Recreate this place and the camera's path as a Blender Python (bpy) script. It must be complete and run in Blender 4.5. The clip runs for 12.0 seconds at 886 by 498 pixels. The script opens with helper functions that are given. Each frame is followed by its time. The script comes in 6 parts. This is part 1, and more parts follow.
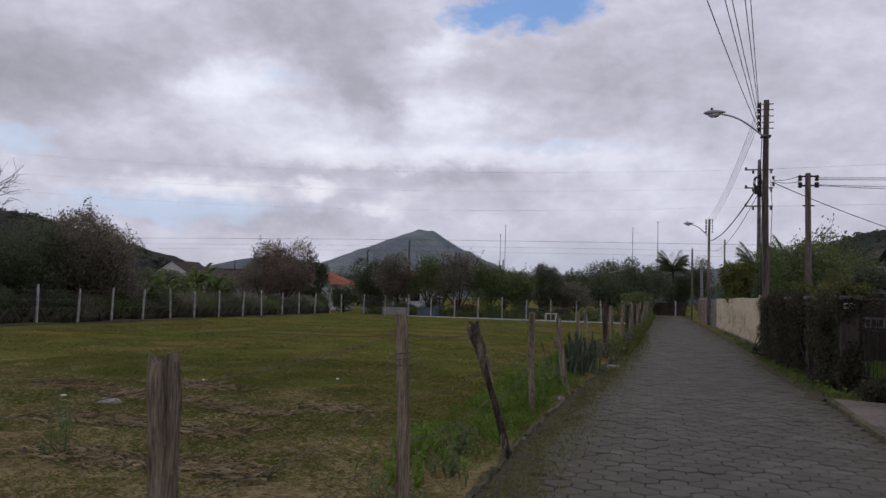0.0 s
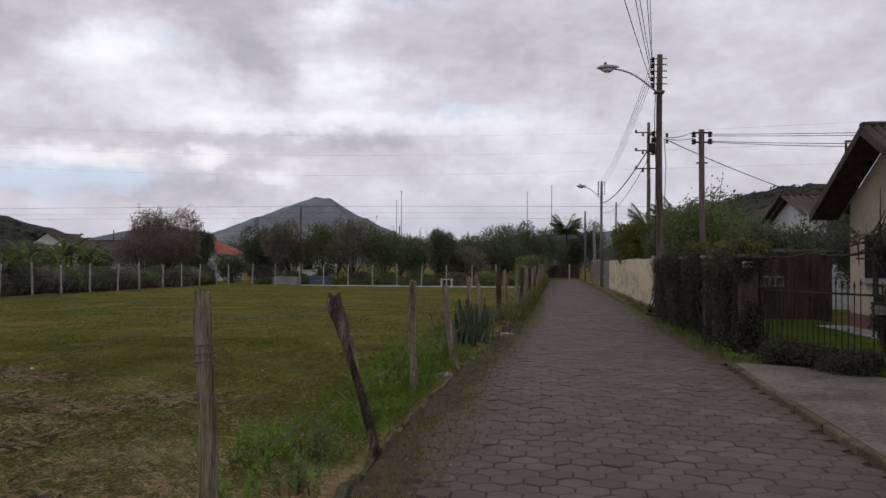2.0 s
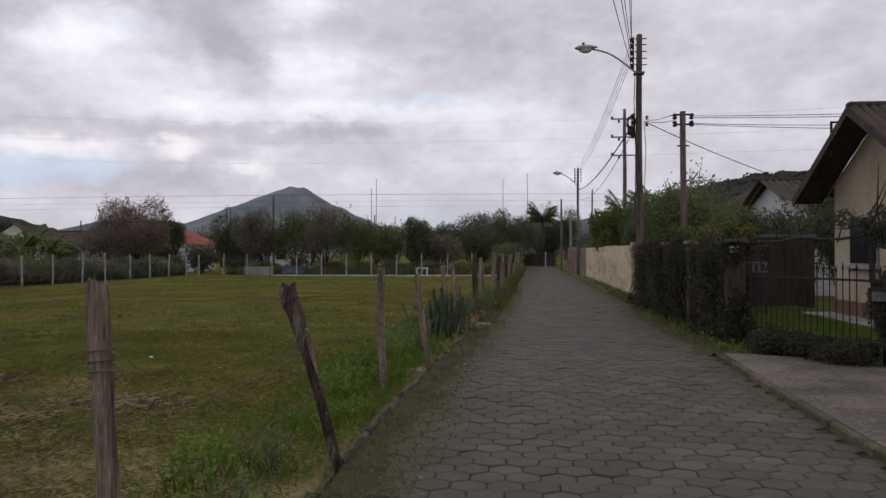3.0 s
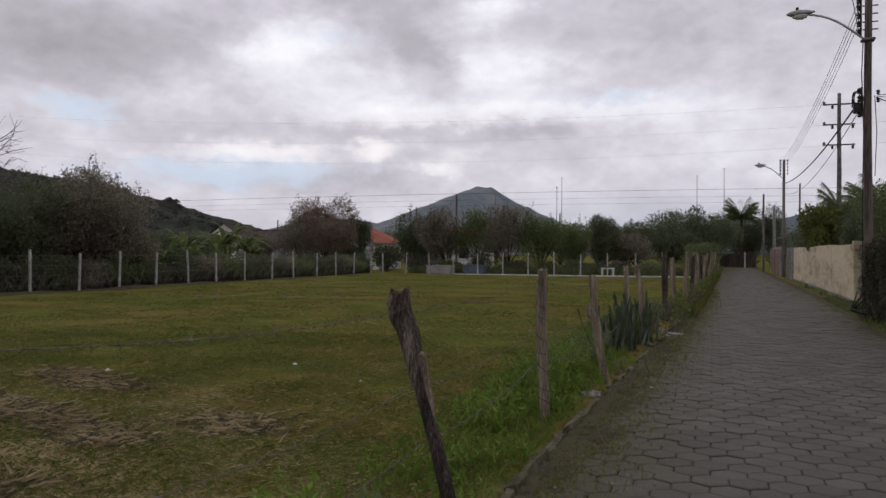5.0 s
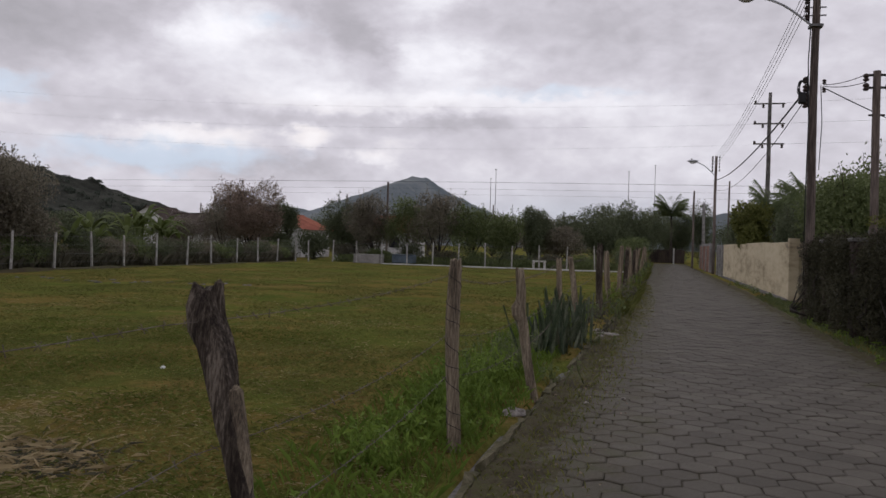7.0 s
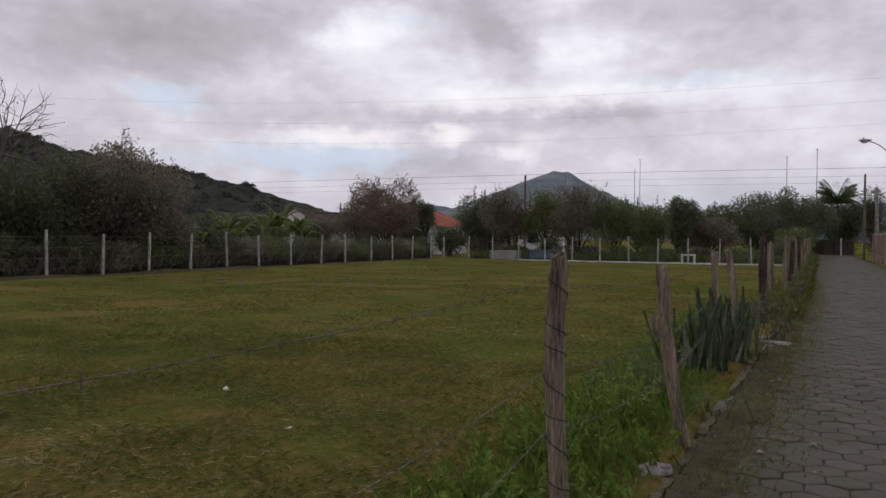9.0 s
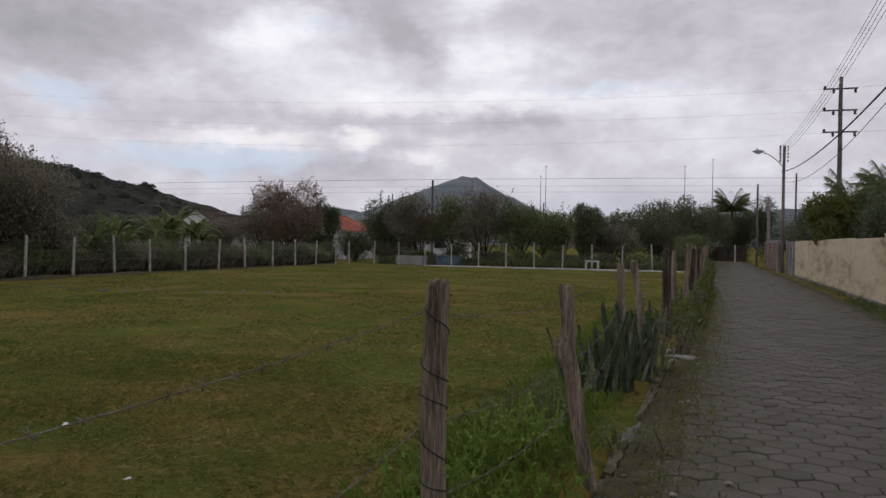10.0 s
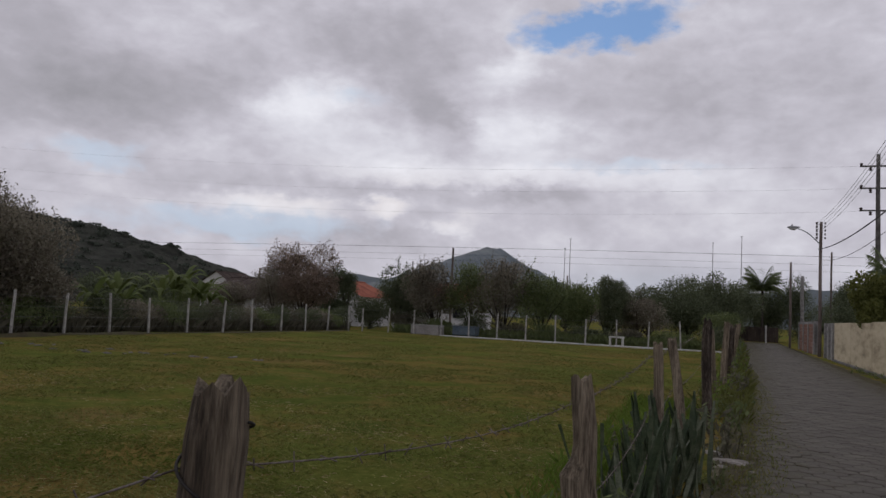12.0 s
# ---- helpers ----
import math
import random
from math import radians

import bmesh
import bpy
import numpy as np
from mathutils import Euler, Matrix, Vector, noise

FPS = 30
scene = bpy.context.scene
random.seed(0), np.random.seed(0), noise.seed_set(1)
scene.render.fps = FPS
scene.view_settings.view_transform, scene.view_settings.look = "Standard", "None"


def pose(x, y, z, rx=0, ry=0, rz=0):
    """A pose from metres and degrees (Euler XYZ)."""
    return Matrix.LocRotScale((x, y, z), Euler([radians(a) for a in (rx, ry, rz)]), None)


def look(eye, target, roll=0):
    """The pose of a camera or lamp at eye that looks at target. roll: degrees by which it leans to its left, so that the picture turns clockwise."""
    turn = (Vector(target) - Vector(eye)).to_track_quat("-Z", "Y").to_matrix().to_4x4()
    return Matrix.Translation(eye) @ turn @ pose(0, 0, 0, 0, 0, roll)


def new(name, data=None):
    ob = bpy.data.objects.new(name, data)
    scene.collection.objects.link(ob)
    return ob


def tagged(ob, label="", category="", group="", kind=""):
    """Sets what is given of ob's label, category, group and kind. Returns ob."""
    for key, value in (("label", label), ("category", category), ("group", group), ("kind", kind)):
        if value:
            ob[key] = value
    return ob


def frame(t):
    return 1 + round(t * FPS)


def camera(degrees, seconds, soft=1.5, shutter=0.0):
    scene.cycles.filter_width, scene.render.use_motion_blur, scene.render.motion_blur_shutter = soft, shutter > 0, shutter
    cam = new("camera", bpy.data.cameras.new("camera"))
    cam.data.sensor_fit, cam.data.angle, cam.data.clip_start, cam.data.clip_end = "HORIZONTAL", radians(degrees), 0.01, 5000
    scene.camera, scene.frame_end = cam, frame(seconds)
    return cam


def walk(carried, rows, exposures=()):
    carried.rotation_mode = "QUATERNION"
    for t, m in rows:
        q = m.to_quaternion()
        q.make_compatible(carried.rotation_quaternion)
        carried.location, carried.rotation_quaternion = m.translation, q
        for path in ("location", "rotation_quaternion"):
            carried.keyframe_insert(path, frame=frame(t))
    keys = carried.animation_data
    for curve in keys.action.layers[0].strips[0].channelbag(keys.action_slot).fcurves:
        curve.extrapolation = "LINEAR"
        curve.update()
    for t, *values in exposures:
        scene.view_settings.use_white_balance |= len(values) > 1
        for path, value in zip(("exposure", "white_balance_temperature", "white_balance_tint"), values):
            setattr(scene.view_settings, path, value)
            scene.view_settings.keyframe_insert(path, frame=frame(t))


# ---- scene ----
cam = camera(57.5, 12.0, 1.5)
PATH = [
    (0, (-2.347, 1.267, 1.533), (-2.839, 3.202, 1.648), 1.6),
    (0.5, (-2.407, 1.618, 1.525), (-2.916, 3.548, 1.658), 1.0),
    (1, (-2.449, 2.038, 1.518), (-2.89, 3.987, 1.591), -0.0),
    (1.5, (-2.378, 2.361, 1.522), (-2.624, 4.345, 1.571), -0.2),
    (2, (-2.334, 2.734, 1.532), (-2.578, 4.718, 1.569), 0.3),
    (2.5, (-2.395, 3.142, 1.528), (-2.542, 5.136, 1.541), 0.2),
    (3, (-2.374, 3.502, 1.501), (-2.559, 5.494, 1.511), -0.1),
    (3.2, (-2.407, 3.731, 1.522), (-2.711, 5.708, 1.536), 0.2),
    (4.8, (-2.413, 5.044, 1.463), (-3.011, 6.953, 1.48), 0.1),
    (5, (-2.446, 5.212, 1.482), (-3.08, 7.109, 1.49), 0.2),
    (5.5, (-2.486, 5.567, 1.469), (-3.059, 7.484, 1.471), 1.0),
    (6, (-2.492, 5.968, 1.477), (-3.097, 7.874, 1.488), 1.2),
    (6.5, (-2.569, 6.378, 1.469), (-3.169, 8.286, 1.468), 1.7),
    (7, (-2.629, 6.789, 1.441), (-3.105, 8.731, 1.427), 1.6),
    (7.2, (-2.652, 6.976, 1.461), (-3.318, 8.862, 1.457), 1.5),
    (8.8, (-2.835, 8.435, 1.44), (-3.64, 10.266, 1.416), 0.8),
    (9, (-2.853, 8.594, 1.412), (-3.662, 10.423, 1.382), 0.5),
    (9.5, (-2.922, 8.965, 1.445), (-3.444, 10.895, 1.431), 1.3),
    (10, (-2.971, 9.38, 1.472), (-3.569, 11.288, 1.455), 0.9),
    (10.5, (-3.089, 9.785, 1.443), (-3.593, 11.72, 1.476), 1.6),
    (11, (-3.197, 10.293, 1.432), (-3.917, 12.156, 1.546), 1.3),
    (11.5, (-3.221, 10.737, 1.438), (-4.039, 12.558, 1.572), 2.1),
    (12, (-3.228, 11.199, 1.443), (-3.885, 13.082, 1.597), 2.8),
]
walk(cam, [(t, look(eye, target, roll)) for t, eye, target, roll in PATH],
     [(0, -0.06, 6150, 12), (0.5, -0.08, 6220, 12), (1.5, 0.06, 6400, 10), (2.5, 0.1, 6500, 10), (9.5, 0.08, 6550, 10), (10.5, -0.02, 6500, 10), (11, -0.1, 6480, 10), (12, -0.14, 6450, 10)])

# ---- sky and sun ----
world = bpy.data.worlds.new("sky")
scene.world = world
world.use_nodes = True
WT = world.node_tree
WT.nodes.clear()


def wire(tree, sock, value):
    if isinstance(value, bpy.types.NodeSocket):
        tree.links.new(value, sock)
    elif value is not None:
        sock.default_value = value


def op(tree, kind, a, b=None, c=None):
    n = tree.nodes.new("ShaderNodeMath")
    n.operation = kind
    for sock, value in zip(n.inputs, (a, b, c)):
        wire(tree, sock, value)
    return n.outputs[0]


def noise_tex(tree, vector, scale, detail=5.0, rough=0.55, distort=0.0):
    n = tree.nodes.new("ShaderNodeTexNoise")
    wire(tree, n.inputs["Vector"], vector)
    for key, value in (("Scale", scale), ("Detail", detail), ("Roughness", rough), ("Distortion", distort)):
        n.inputs[key].default_value = value
    return n.outputs[0]


def ramp(tree, fac, stops):
    n = tree.nodes.new("ShaderNodeValToRGB")
    wire(tree, n.inputs[0], fac)
    while len(n.color_ramp.elements) < len(stops):
        n.color_ramp.elements.new(0.5)
    for e, (at, col) in zip(n.color_ramp.elements, stops):
        e.position = at
        e.color = (*col, 1) if len(col) == 3 else col
    return n.outputs[0]


def mix_col(tree, fac, a, b, mode="MIX"):
    n = tree.nodes.new("ShaderNodeMix")
    n.data_type, n.blend_type = "RGBA", mode
    wire(tree, n.inputs[0], fac)
    wire(tree, n.inputs[6], (*a, 1) if isinstance(a, tuple) else a)
    wire(tree, n.inputs[7], (*b, 1) if isinstance(b, tuple) else b)
    return n.outputs[2]


def smooth(tree, v, lo, hi):
    n = tree.nodes.new("ShaderNodeMapRange")
    n.interpolation_type = "SMOOTHSTEP"
    wire(tree, n.inputs[0], v)
    n.inputs[1].default_value, n.inputs[2].default_value = lo, hi
    return n.outputs[0]


def build_sky():
    t = WT
    co = t.nodes.new("ShaderNodeTexCoord").outputs["Generated"]
    sep = t.nodes.new("ShaderNodeSeparateXYZ")
    t.links.new(co, sep.inputs[0])
    x, y, z = sep.outputs
    low = op(t, "MAXIMUM", z, 0.0)
    den = op(t, "ADD", low, 0.22)
    comb = t.nodes.new("ShaderNodeCombineXYZ")
    wire(t, comb.inputs[0], op(t, "DIVIDE", x, den))
    wire(t, comb.inputs[1], op(t, "DIVIDE", y, den))
    p = comb.outputs[0]
    az = op(t, "MULTIPLY", op(t, "ARCTAN2", x, y), 57.2958)
    el = op(t, "MULTIPLY", op(t, "ARCSINE", z), 57.2958)
    flow = t.nodes.new("ShaderNodeCombineXYZ")
    wire(t, flow.inputs[0], op(t, "MULTIPLY", az, 0.075))
    wire(t, flow.inputs[1], op(t, "MULTIPLY", el, 0.125))
    q = flow.outputs[0]
    wa = op(t, "MULTIPLY", op(t, "SUBTRACT", noise_tex(t, q, 2.6, 6, 0.6), 0.5), 8.0)
    we = op(t, "MULTIPLY", op(t, "SUBTRACT", noise_tex(t, q, 3.4, 7, 0.6), 0.5), 3.4)
    az2, el2 = op(t, "ADD", az, wa), op(t, "ADD", el, we)

    def bump_at(a0, e0, sa, se, tilt=0.0, a=az2, e=el2):
        da = op(t, "SUBTRACT", a, a0)
        de = op(t, "SUBTRACT", op(t, "SUBTRACT", e, e0), op(t, "MULTIPLY", da, tilt))
        da, de = op(t, "DIVIDE", da, sa), op(t, "DIVIDE", de, se)
        r = op(t, "ADD", op(t, "MULTIPLY", da, da), op(t, "MULTIPLY", de, de))
        return op(t, "POWER", 2.71828, op(t, "MULTIPLY", r, -1.0))

    def total(items):
        out = items[0]
        for it in items[1:]:
            out = op(t, "ADD", out, it)
        return out

    def centred(n, k):
        return op(t, "MULTIPLY", op(t, "SUBTRACT", n, 0.5), k)

    big = noise_tex(t, p, 0.8, 4, 0.5, 0.3)
    mid = noise_tex(t, q, 1.5, 6, 0.5, 0.4)
    fine = noise_tex(t, q, 5.0, 6, 0.5, 0.3)
    billow = noise_tex(t, q, 11.0, 5, 0.55, 0.2)
    shade = total([centred(billow, 0.16), centred(big, 0.2), centred(mid, 0.55), centred(fine, 0.28)])
    bright = total([op(t, "MULTIPLY", bump_at(*g[:5]), g[5]) for g in (
        (-29.3, 14.0, 3.8, 1.9, 0.1, 0.42), (-26, 11.4, 6, 1.2, 0.0, 0.20), (-15, 12.6, 4.2, 1.7, -0.1, 0.36), (-14.5, 17.0, 2.5, 1.0, 0.3, 0.25),
        (-20, 13.8, 2.2, 1.7, -0.5, -0.24), (-43, 13.2, 8.5, 2.2, 0.06, -0.30), (-48, 17.5, 8, 3.5, 0.0, -0.12), (-24, 18.2, 6, 2.4, 0.0, -0.16),
        (-2, 15.4, 9, 2.2, 0.0, -0.16), (-16, 9.9, 16, 0.9, 0.0, 0.26), (-22, 8.3, 9, 0.6, 0.02, -0.15), (-12.5, 8.5, 3, 0.6, 0.0, -0.14),
        (-23.4, 6.9, 1.8, 0.7, 0.0, 0.36), (-32.5, 6.7, 5.0, 0.7, 0.0, 0.32), (-19.4, 5.7, 1.6, 0.6, 0.0, 0.26), (-28, 5.0, 8, 0.8, 0.0, -0.16),
        (2, 7.5, 12, 3.0, 0.0, 0.12))])
    v = op(t, "ADD", op(t, "ADD", shade, bright), 0.50)
    cloud = ramp(t, v, [(0.10, (0.36, 0.35, 0.385)), (0.34, (0.475, 0.457, 0.51)), (0.52, (0.607, 0.587, 0.655)),
                        (0.70, (0.76, 0.752, 0.82)), (0.95, (0.96, 0.96, 1.02))])
    # unseen cloud overhead, darkened to cut the light on the ground
    over = smooth(t, el, 26.0, 65.0)
    cloud = mix_col(t, op(t, "MULTIPLY", over, 0.5), cloud, (0.26, 0.255, 0.28))
    # blue-grey cloud low over the hills
    lowband = op(t, "MULTIPLY", bump_at(-4, 2.0, 10, 1.8, 0.0, az, el), 0.65)
    cloud = mix_col(t, lowband, cloud, (0.43, 0.46, 0.53))
    sky = t.nodes.new("ShaderNodeTexSky")
    sky.sky_type = "NISHITA"
    sky.sun_disc = False
    sky.air_density, sky.dust_density, sky.ozone_density = 1.0, 0.1, 5.0
    sky.sun_elevation, sky.sun_rotation = radians(48), radians(-35)
    gaps = total([op(t, "MULTIPLY", bump_at(*g[:5]), g[5]) for g in (
        (-8.5, 20.0, 6.5, 1.7, 0.13, 1.1), (-35.0, 22.2, 2.6, 2.2, 0.4, 1.0))])
    pale = total([op(t, "MULTIPLY", bump_at(*g[:5]), g[5]) for g in (
        (-33, 5.4, 10, 1.3, 0.02, 0.9), (-43, 9.3, 4, 1.0, 0, 0.8), (-6, 10.6, 9, 0.7, 0.0, 0.6), (-26, 14.8, 4, 1.3, 0.0, 0.6))])
    pale = op(t, "MULTIPLY", smooth(t, op(t, "ADD", pale, centred(fine, 0.8)), 0.25, 0.9), 0.75)
    cloud = mix_col(t, pale, cloud, (0.56, 0.66, 0.80))
    warm = op(t, "MULTIPLY", bump_at(-22, 7.4, 16, 2.0), smooth(t, v, 0.5, 0.75))
    cloud = mix_col(t, op(t, "MULTIPLY", warm, 0.55), cloud, (0.86, 0.80, 0.80))
    gap = smooth(t, op(t, "ADD", gaps, centred(fine, 0.9)), 0.33, 0.85)
    gap = op(t, "MULTIPLY", gap, 0.95)
    ten = t.nodes.new("ShaderNodeVectorMath")
    ten.operation = "SCALE"
    t.links.new(cloud, ten.inputs[0])
    ten.inputs["Scale"].default_value = 10.0
    col = mix_col(t, gap, ten.outputs[0], sky.outputs[0])
    bg = t.nodes.new("ShaderNodeBackground")
    t.links.new(col, bg.inputs[0])
    bg.inputs[1].default_value = 0.1
    out = t.nodes.new("ShaderNodeOutputWorld")
    t.links.new(bg.outputs[0], out.inputs[0])


build_sky()
sun = new("sun", bpy.data.lights.new("sun", "SUN"))
sun.data.energy, sun.data.angle, sun.data.color = 0.5, radians(25), (1.0, 0.96, 0.9)
sun.matrix_world = pose(0, 0, 40, 42, 0, 35 + 180)

# ---- materials ----


def mat(name, cols, s1=25.0, s2=2.0, rough=0.9, bump=0.3, bscale=60.0, rnd="", stretch=(1, 1, 1), coords="pos", metal=0.0, spec=0.25, dist=0.01, rmix=0.5):
    """cols: two to five colours, dark to light, mixed by two noises; rnd: "island" or "object" varies piece by piece."""
    m = bpy.data.materials.new(name)
    m.use_nodes = True
    t = m.node_tree
    b = t.nodes["Principled BSDF"]
    if coords == "pos":
        v = t.nodes.new("ShaderNodeNewGeometry").outputs["Position"]
    else:
        v = t.nodes.new("ShaderNodeTexCoord").outputs["Object"]
    mp = t.nodes.new("ShaderNodeMapping")
    mp.inputs["Scale"].default_value = stretch
    t.links.new(v, mp.inputs[0])
    v = mp.outputs[0]
    f = op(t, "ADD", op(t, "MULTIPLY", noise_tex(t, v, s1, 6, 0.65), 0.5), op(t, "MULTIPLY", noise_tex(t, v, s2, 5, 0.6), 0.5))
    f = smooth(t, f, 0.30, 0.70)
    if rnd:
        if rnd == "island":
            r = t.nodes.new("ShaderNodeNewGeometry").outputs["Random Per Island"]
        else:
            r = t.nodes.new("ShaderNodeObjectInfo").outputs["Random"]
        f = op(t, "ADD", op(t, "MULTIPLY", f, 1 - rmix), op(t, "MULTIPLY", r, rmix))
    k = len(cols) - 1
    c = ramp(t, f, [(0.05 + 0.9 * i / k, col) for i, col in enumerate(cols)])
    t.links.new(c, b.inputs["Base Color"])
    b.inputs["Roughness"].default_value = rough
    b.inputs["Metallic"].default_value = metal
    b.inputs["Specular IOR Level"].default_value = spec
    if bump:
        bn = t.nodes.new("ShaderNodeBump")
        bn.inputs["Strength"].default_value = bump
        bn.inputs["Distance"].default_value = dist
        t.links.new(noise_tex(t, v, bscale, 7, 0.7), bn.inputs["Height"])
        t.links.new(bn.outputs[0], b.inputs["Normal"])
    return m


GREY_WOOD = mat("weathered_wood", [(0.0541, 0.0421, 0.0314), (0.164, 0.13, 0.094), (0.299, 0.243, 0.176), (0.463, 0.387, 0.286)], 150, 16, 0.9, 1.0, 160, stretch=(1, 1, 0.07), dist=0.02)
DARK_WOOD = mat("dark_rotten_wood", [(0.014, 0.0105, 0.0085), (0.042, 0.031, 0.024), (0.105, 0.083, 0.066), (0.29, 0.245, 0.2)], 110, 14, 0.9, 1.0, 120, stretch=(1, 1, 0.12), dist=0.03)
POLE_WOOD = mat("pole_wood", [(0.048, 0.0384, 0.0336), (0.144, 0.115, 0.101), (0.264, 0.216, 0.192)], 30, 3, 0.85, 0.6, 60, stretch=(1, 1, 0.08))
CONCRETE = mat("pale_concrete", [(0.128, 0.124, 0.12), (0.24, 0.232, 0.224), (0.352, 0.344, 0.328)], 40, 5, 0.9, 0.4, 90)
OLD_CONCRETE = mat("old_concrete", [(0.05, 0.048, 0.044), (0.12, 0.115, 0.108), (0.22, 0.21, 0.2)], 26, 2.2, 0.9, 0.6, 70)
KERB_STONE = mat("kerb_stone", [(0.0306, 0.0313, 0.0144), (0.063, 0.0607, 0.0304), (0.104, 0.092, 0.0544), (0.18, 0.161, 0.104)], 30, 5, 0.95, 0.9, 60, rnd="object", rmix=0.3)
WHITE_PAINT = mat("white_lime_paint", [(0.3, 0.3, 0.29), (0.5, 0.5, 0.48), (0.68, 0.68, 0.66)], 18, 2, 0.85, 0.3, 60)
PAVER_COLS = [(0.052, 0.046, 0.037), (0.074, 0.0655, 0.054), (0.096, 0.0855, 0.071), (0.128, 0.115, 0.097)]
PAVER = mat("paver_concrete", PAVER_COLS, 70, 1.4, 0.8, 0.7, 120, rnd="object", rmix=0.38, dist=0.008, spec=0.3)
PAVER_FAR = mat("paver_concrete_joined", PAVER_COLS, 70, 1.4, 0.8, 0.7, 120, rnd="island", rmix=0.38, dist=0.008, spec=0.3)


def silt(m):
    """Earth and moss washed over the outer pavers on both sides of the street."""
    t = m.node_tree
    b = t.nodes["Principled BSDF"]
    pos = t.nodes.new("ShaderNodeNewGeometry").outputs["Position"]
    sep = t.nodes.new("ShaderNodeSeparateXYZ")
    t.links.new(pos, sep.inputs[0])
    x, y = sep.outputs[0], sep.outputs[1]
    bend = op(t, "MULTIPLY", op(t, "MAXIMUM", op(t, "SUBTRACT", y, 12.0), 0.0), 0.036)
    west = op(t, "SUBTRACT", op(t, "ADD", x, 3.6), bend)
    east = op(t, "SUBTRACT", op(t, "ADD", op(t, "MULTIPLY", y, 0.014), 0.25), x)
    ragged = op(t, "MULTIPLY", op(t, "SUBTRACT", noise_tex(t, pos, 2.6, 8, 0.72), 0.5), 2.6)
    w = op(t, "SUBTRACT", 1.0, smooth(t, op(t, "ADD", west, ragged), 0.25, 1.35))
    e = op(t, "SUBTRACT", 1.0, smooth(t, op(t, "ADD", east, ragged), 0.0, 0.8))
    earth = ramp(t, noise_tex(t, pos, 34, 7, 0.75), [(0.3, (0.03, 0.026, 0.015)), (0.5, (0.058, 0.049, 0.029)), (0.68, (0.095, 0.08, 0.05))])
    moss = ramp(t, noise_tex(t, pos, 60, 6, 0.75), [(0.35, (0.035, 0.037, 0.013)), (0.65, (0.075, 0.073, 0.028))])
    dirt = mix_col(t, smooth(t, noise_tex(t, pos, 3.3, 6, 0.7), 0.48, 0.6), earth, moss)
    base = b.inputs["Base Color"].links[0].from_socket
    c = mix_col(t, op(t, "MULTIPLY", op(t, "MAXIMUM", w, e), 0.85), base, dirt)
    t.links.new(c, b.inputs["Base Color"])


silt(PAVER)
silt(PAVER_FAR)
JOINT_DIRT = mat("joint_dirt", [(0.022, 0.019, 0.012), (0.04, 0.035, 0.022), (0.058, 0.054, 0.028)], 40, 2, 1.0, 0.8, 80)
VERGE_DIRT = mat("verge_dirt", [(0.028, 0.024, 0.014), (0.05, 0.042, 0.024), (0.072, 0.06, 0.036), (0.06, 0.062, 0.022), (0.1, 0.083, 0.05)], 45, 2.6, 1.0, 0.9, 60)
STEEL = mat("galvanised_wire", [(0.1, 0.1, 0.1), (0.2, 0.2, 0.2)], 30, 5, 0.6, 0, metal=0.6)
RUST_WIRE = mat("rusty_wire", [(0.052, 0.039, 0.0338), (0.143, 0.117, 0.104), (0.26, 0.234, 0.221)], 80, 12, 0.8, 0, metal=0.2)
CABLE = mat("black_cable", [(0.012, 0.012, 0.013), (0.03, 0.03, 0.032)], 20, 3, 0.6, 0)
PALE_CABLE = mat("bare_conductor", [(0.26, 0.26, 0.273), (0.416, 0.416, 0.429)], 20, 3, 0.6, 0)
PORCELAIN = mat("brown_porcelain", [(0.03, 0.02, 0.018), (0.06, 0.042, 0.036)], 20, 4, 0.3, 0)
LAMP_METAL = mat("lamp_aluminium", [(0.3, 0.31, 0.33), (0.42, 0.43, 0.45)], 20, 4, 0.5, 0.1, metal=0.3)
LAMP_GLASS = mat("lamp_lens", [(0.42, 0.42, 0.42), (0.55, 0.55, 0.55)], 20, 4, 0.25, 0)
IRON = mat("dark_iron", [(0.012, 0.011, 0.011), (0.035, 0.03, 0.028)], 40, 6, 0.7, 0.2, 60)
CREAM = mat("cream_wall_paint", [(0.2, 0.163, 0.112), (0.388, 0.325, 0.219), (0.475, 0.406, 0.281), (0.525, 0.456, 0.319), (0.562, 0.494, 0.356)], 2.6, 0.8, 0.9, 0.25, 30, stretch=(0.5, 0.32, 1.5))
POST_WHITE = mat("limewashed_concrete", [(0.17, 0.165, 0.15), (0.36, 0.35, 0.33), (0.52, 0.51, 0.49)], 30, 4, 0.9, 0.4, 90)
HOUSE_CREAM = mat("house_cream_paint", [(0.3, 0.24, 0.17), (0.42, 0.35, 0.26), (0.48, 0.41, 0.31)], 10, 0.9, 0.9, 0.25, 60)
GREY_PLASTER = mat("grey_plaster", [(0.15, 0.145, 0.14), (0.27, 0.26, 0.25), (0.36, 0.35, 0.34)], 12, 1.2, 0.9, 0.4, 60)
WHITE_WALL = mat("white_house_wall", [(0.42, 0.42, 0.43), (0.6, 0.6, 0.61), (0.7, 0.7, 0.71)], 8, 0.7, 0.9, 0.2, 60)
BRICK = mat("bare_brick", [(0.12, 0.06, 0.045), (0.22, 0.12, 0.09), (0.3, 0.18, 0.13)], 30, 2, 0.9, 0.5, 60, rnd="object")
TERRACOTTA = mat("terracotta_tile", [(0.16, 0.055, 0.038), (0.3, 0.1, 0.066), (0.42, 0.16, 0.1)], 20, 1.5, 0.85, 0.4, 50, rnd="island", rmix=0.4)
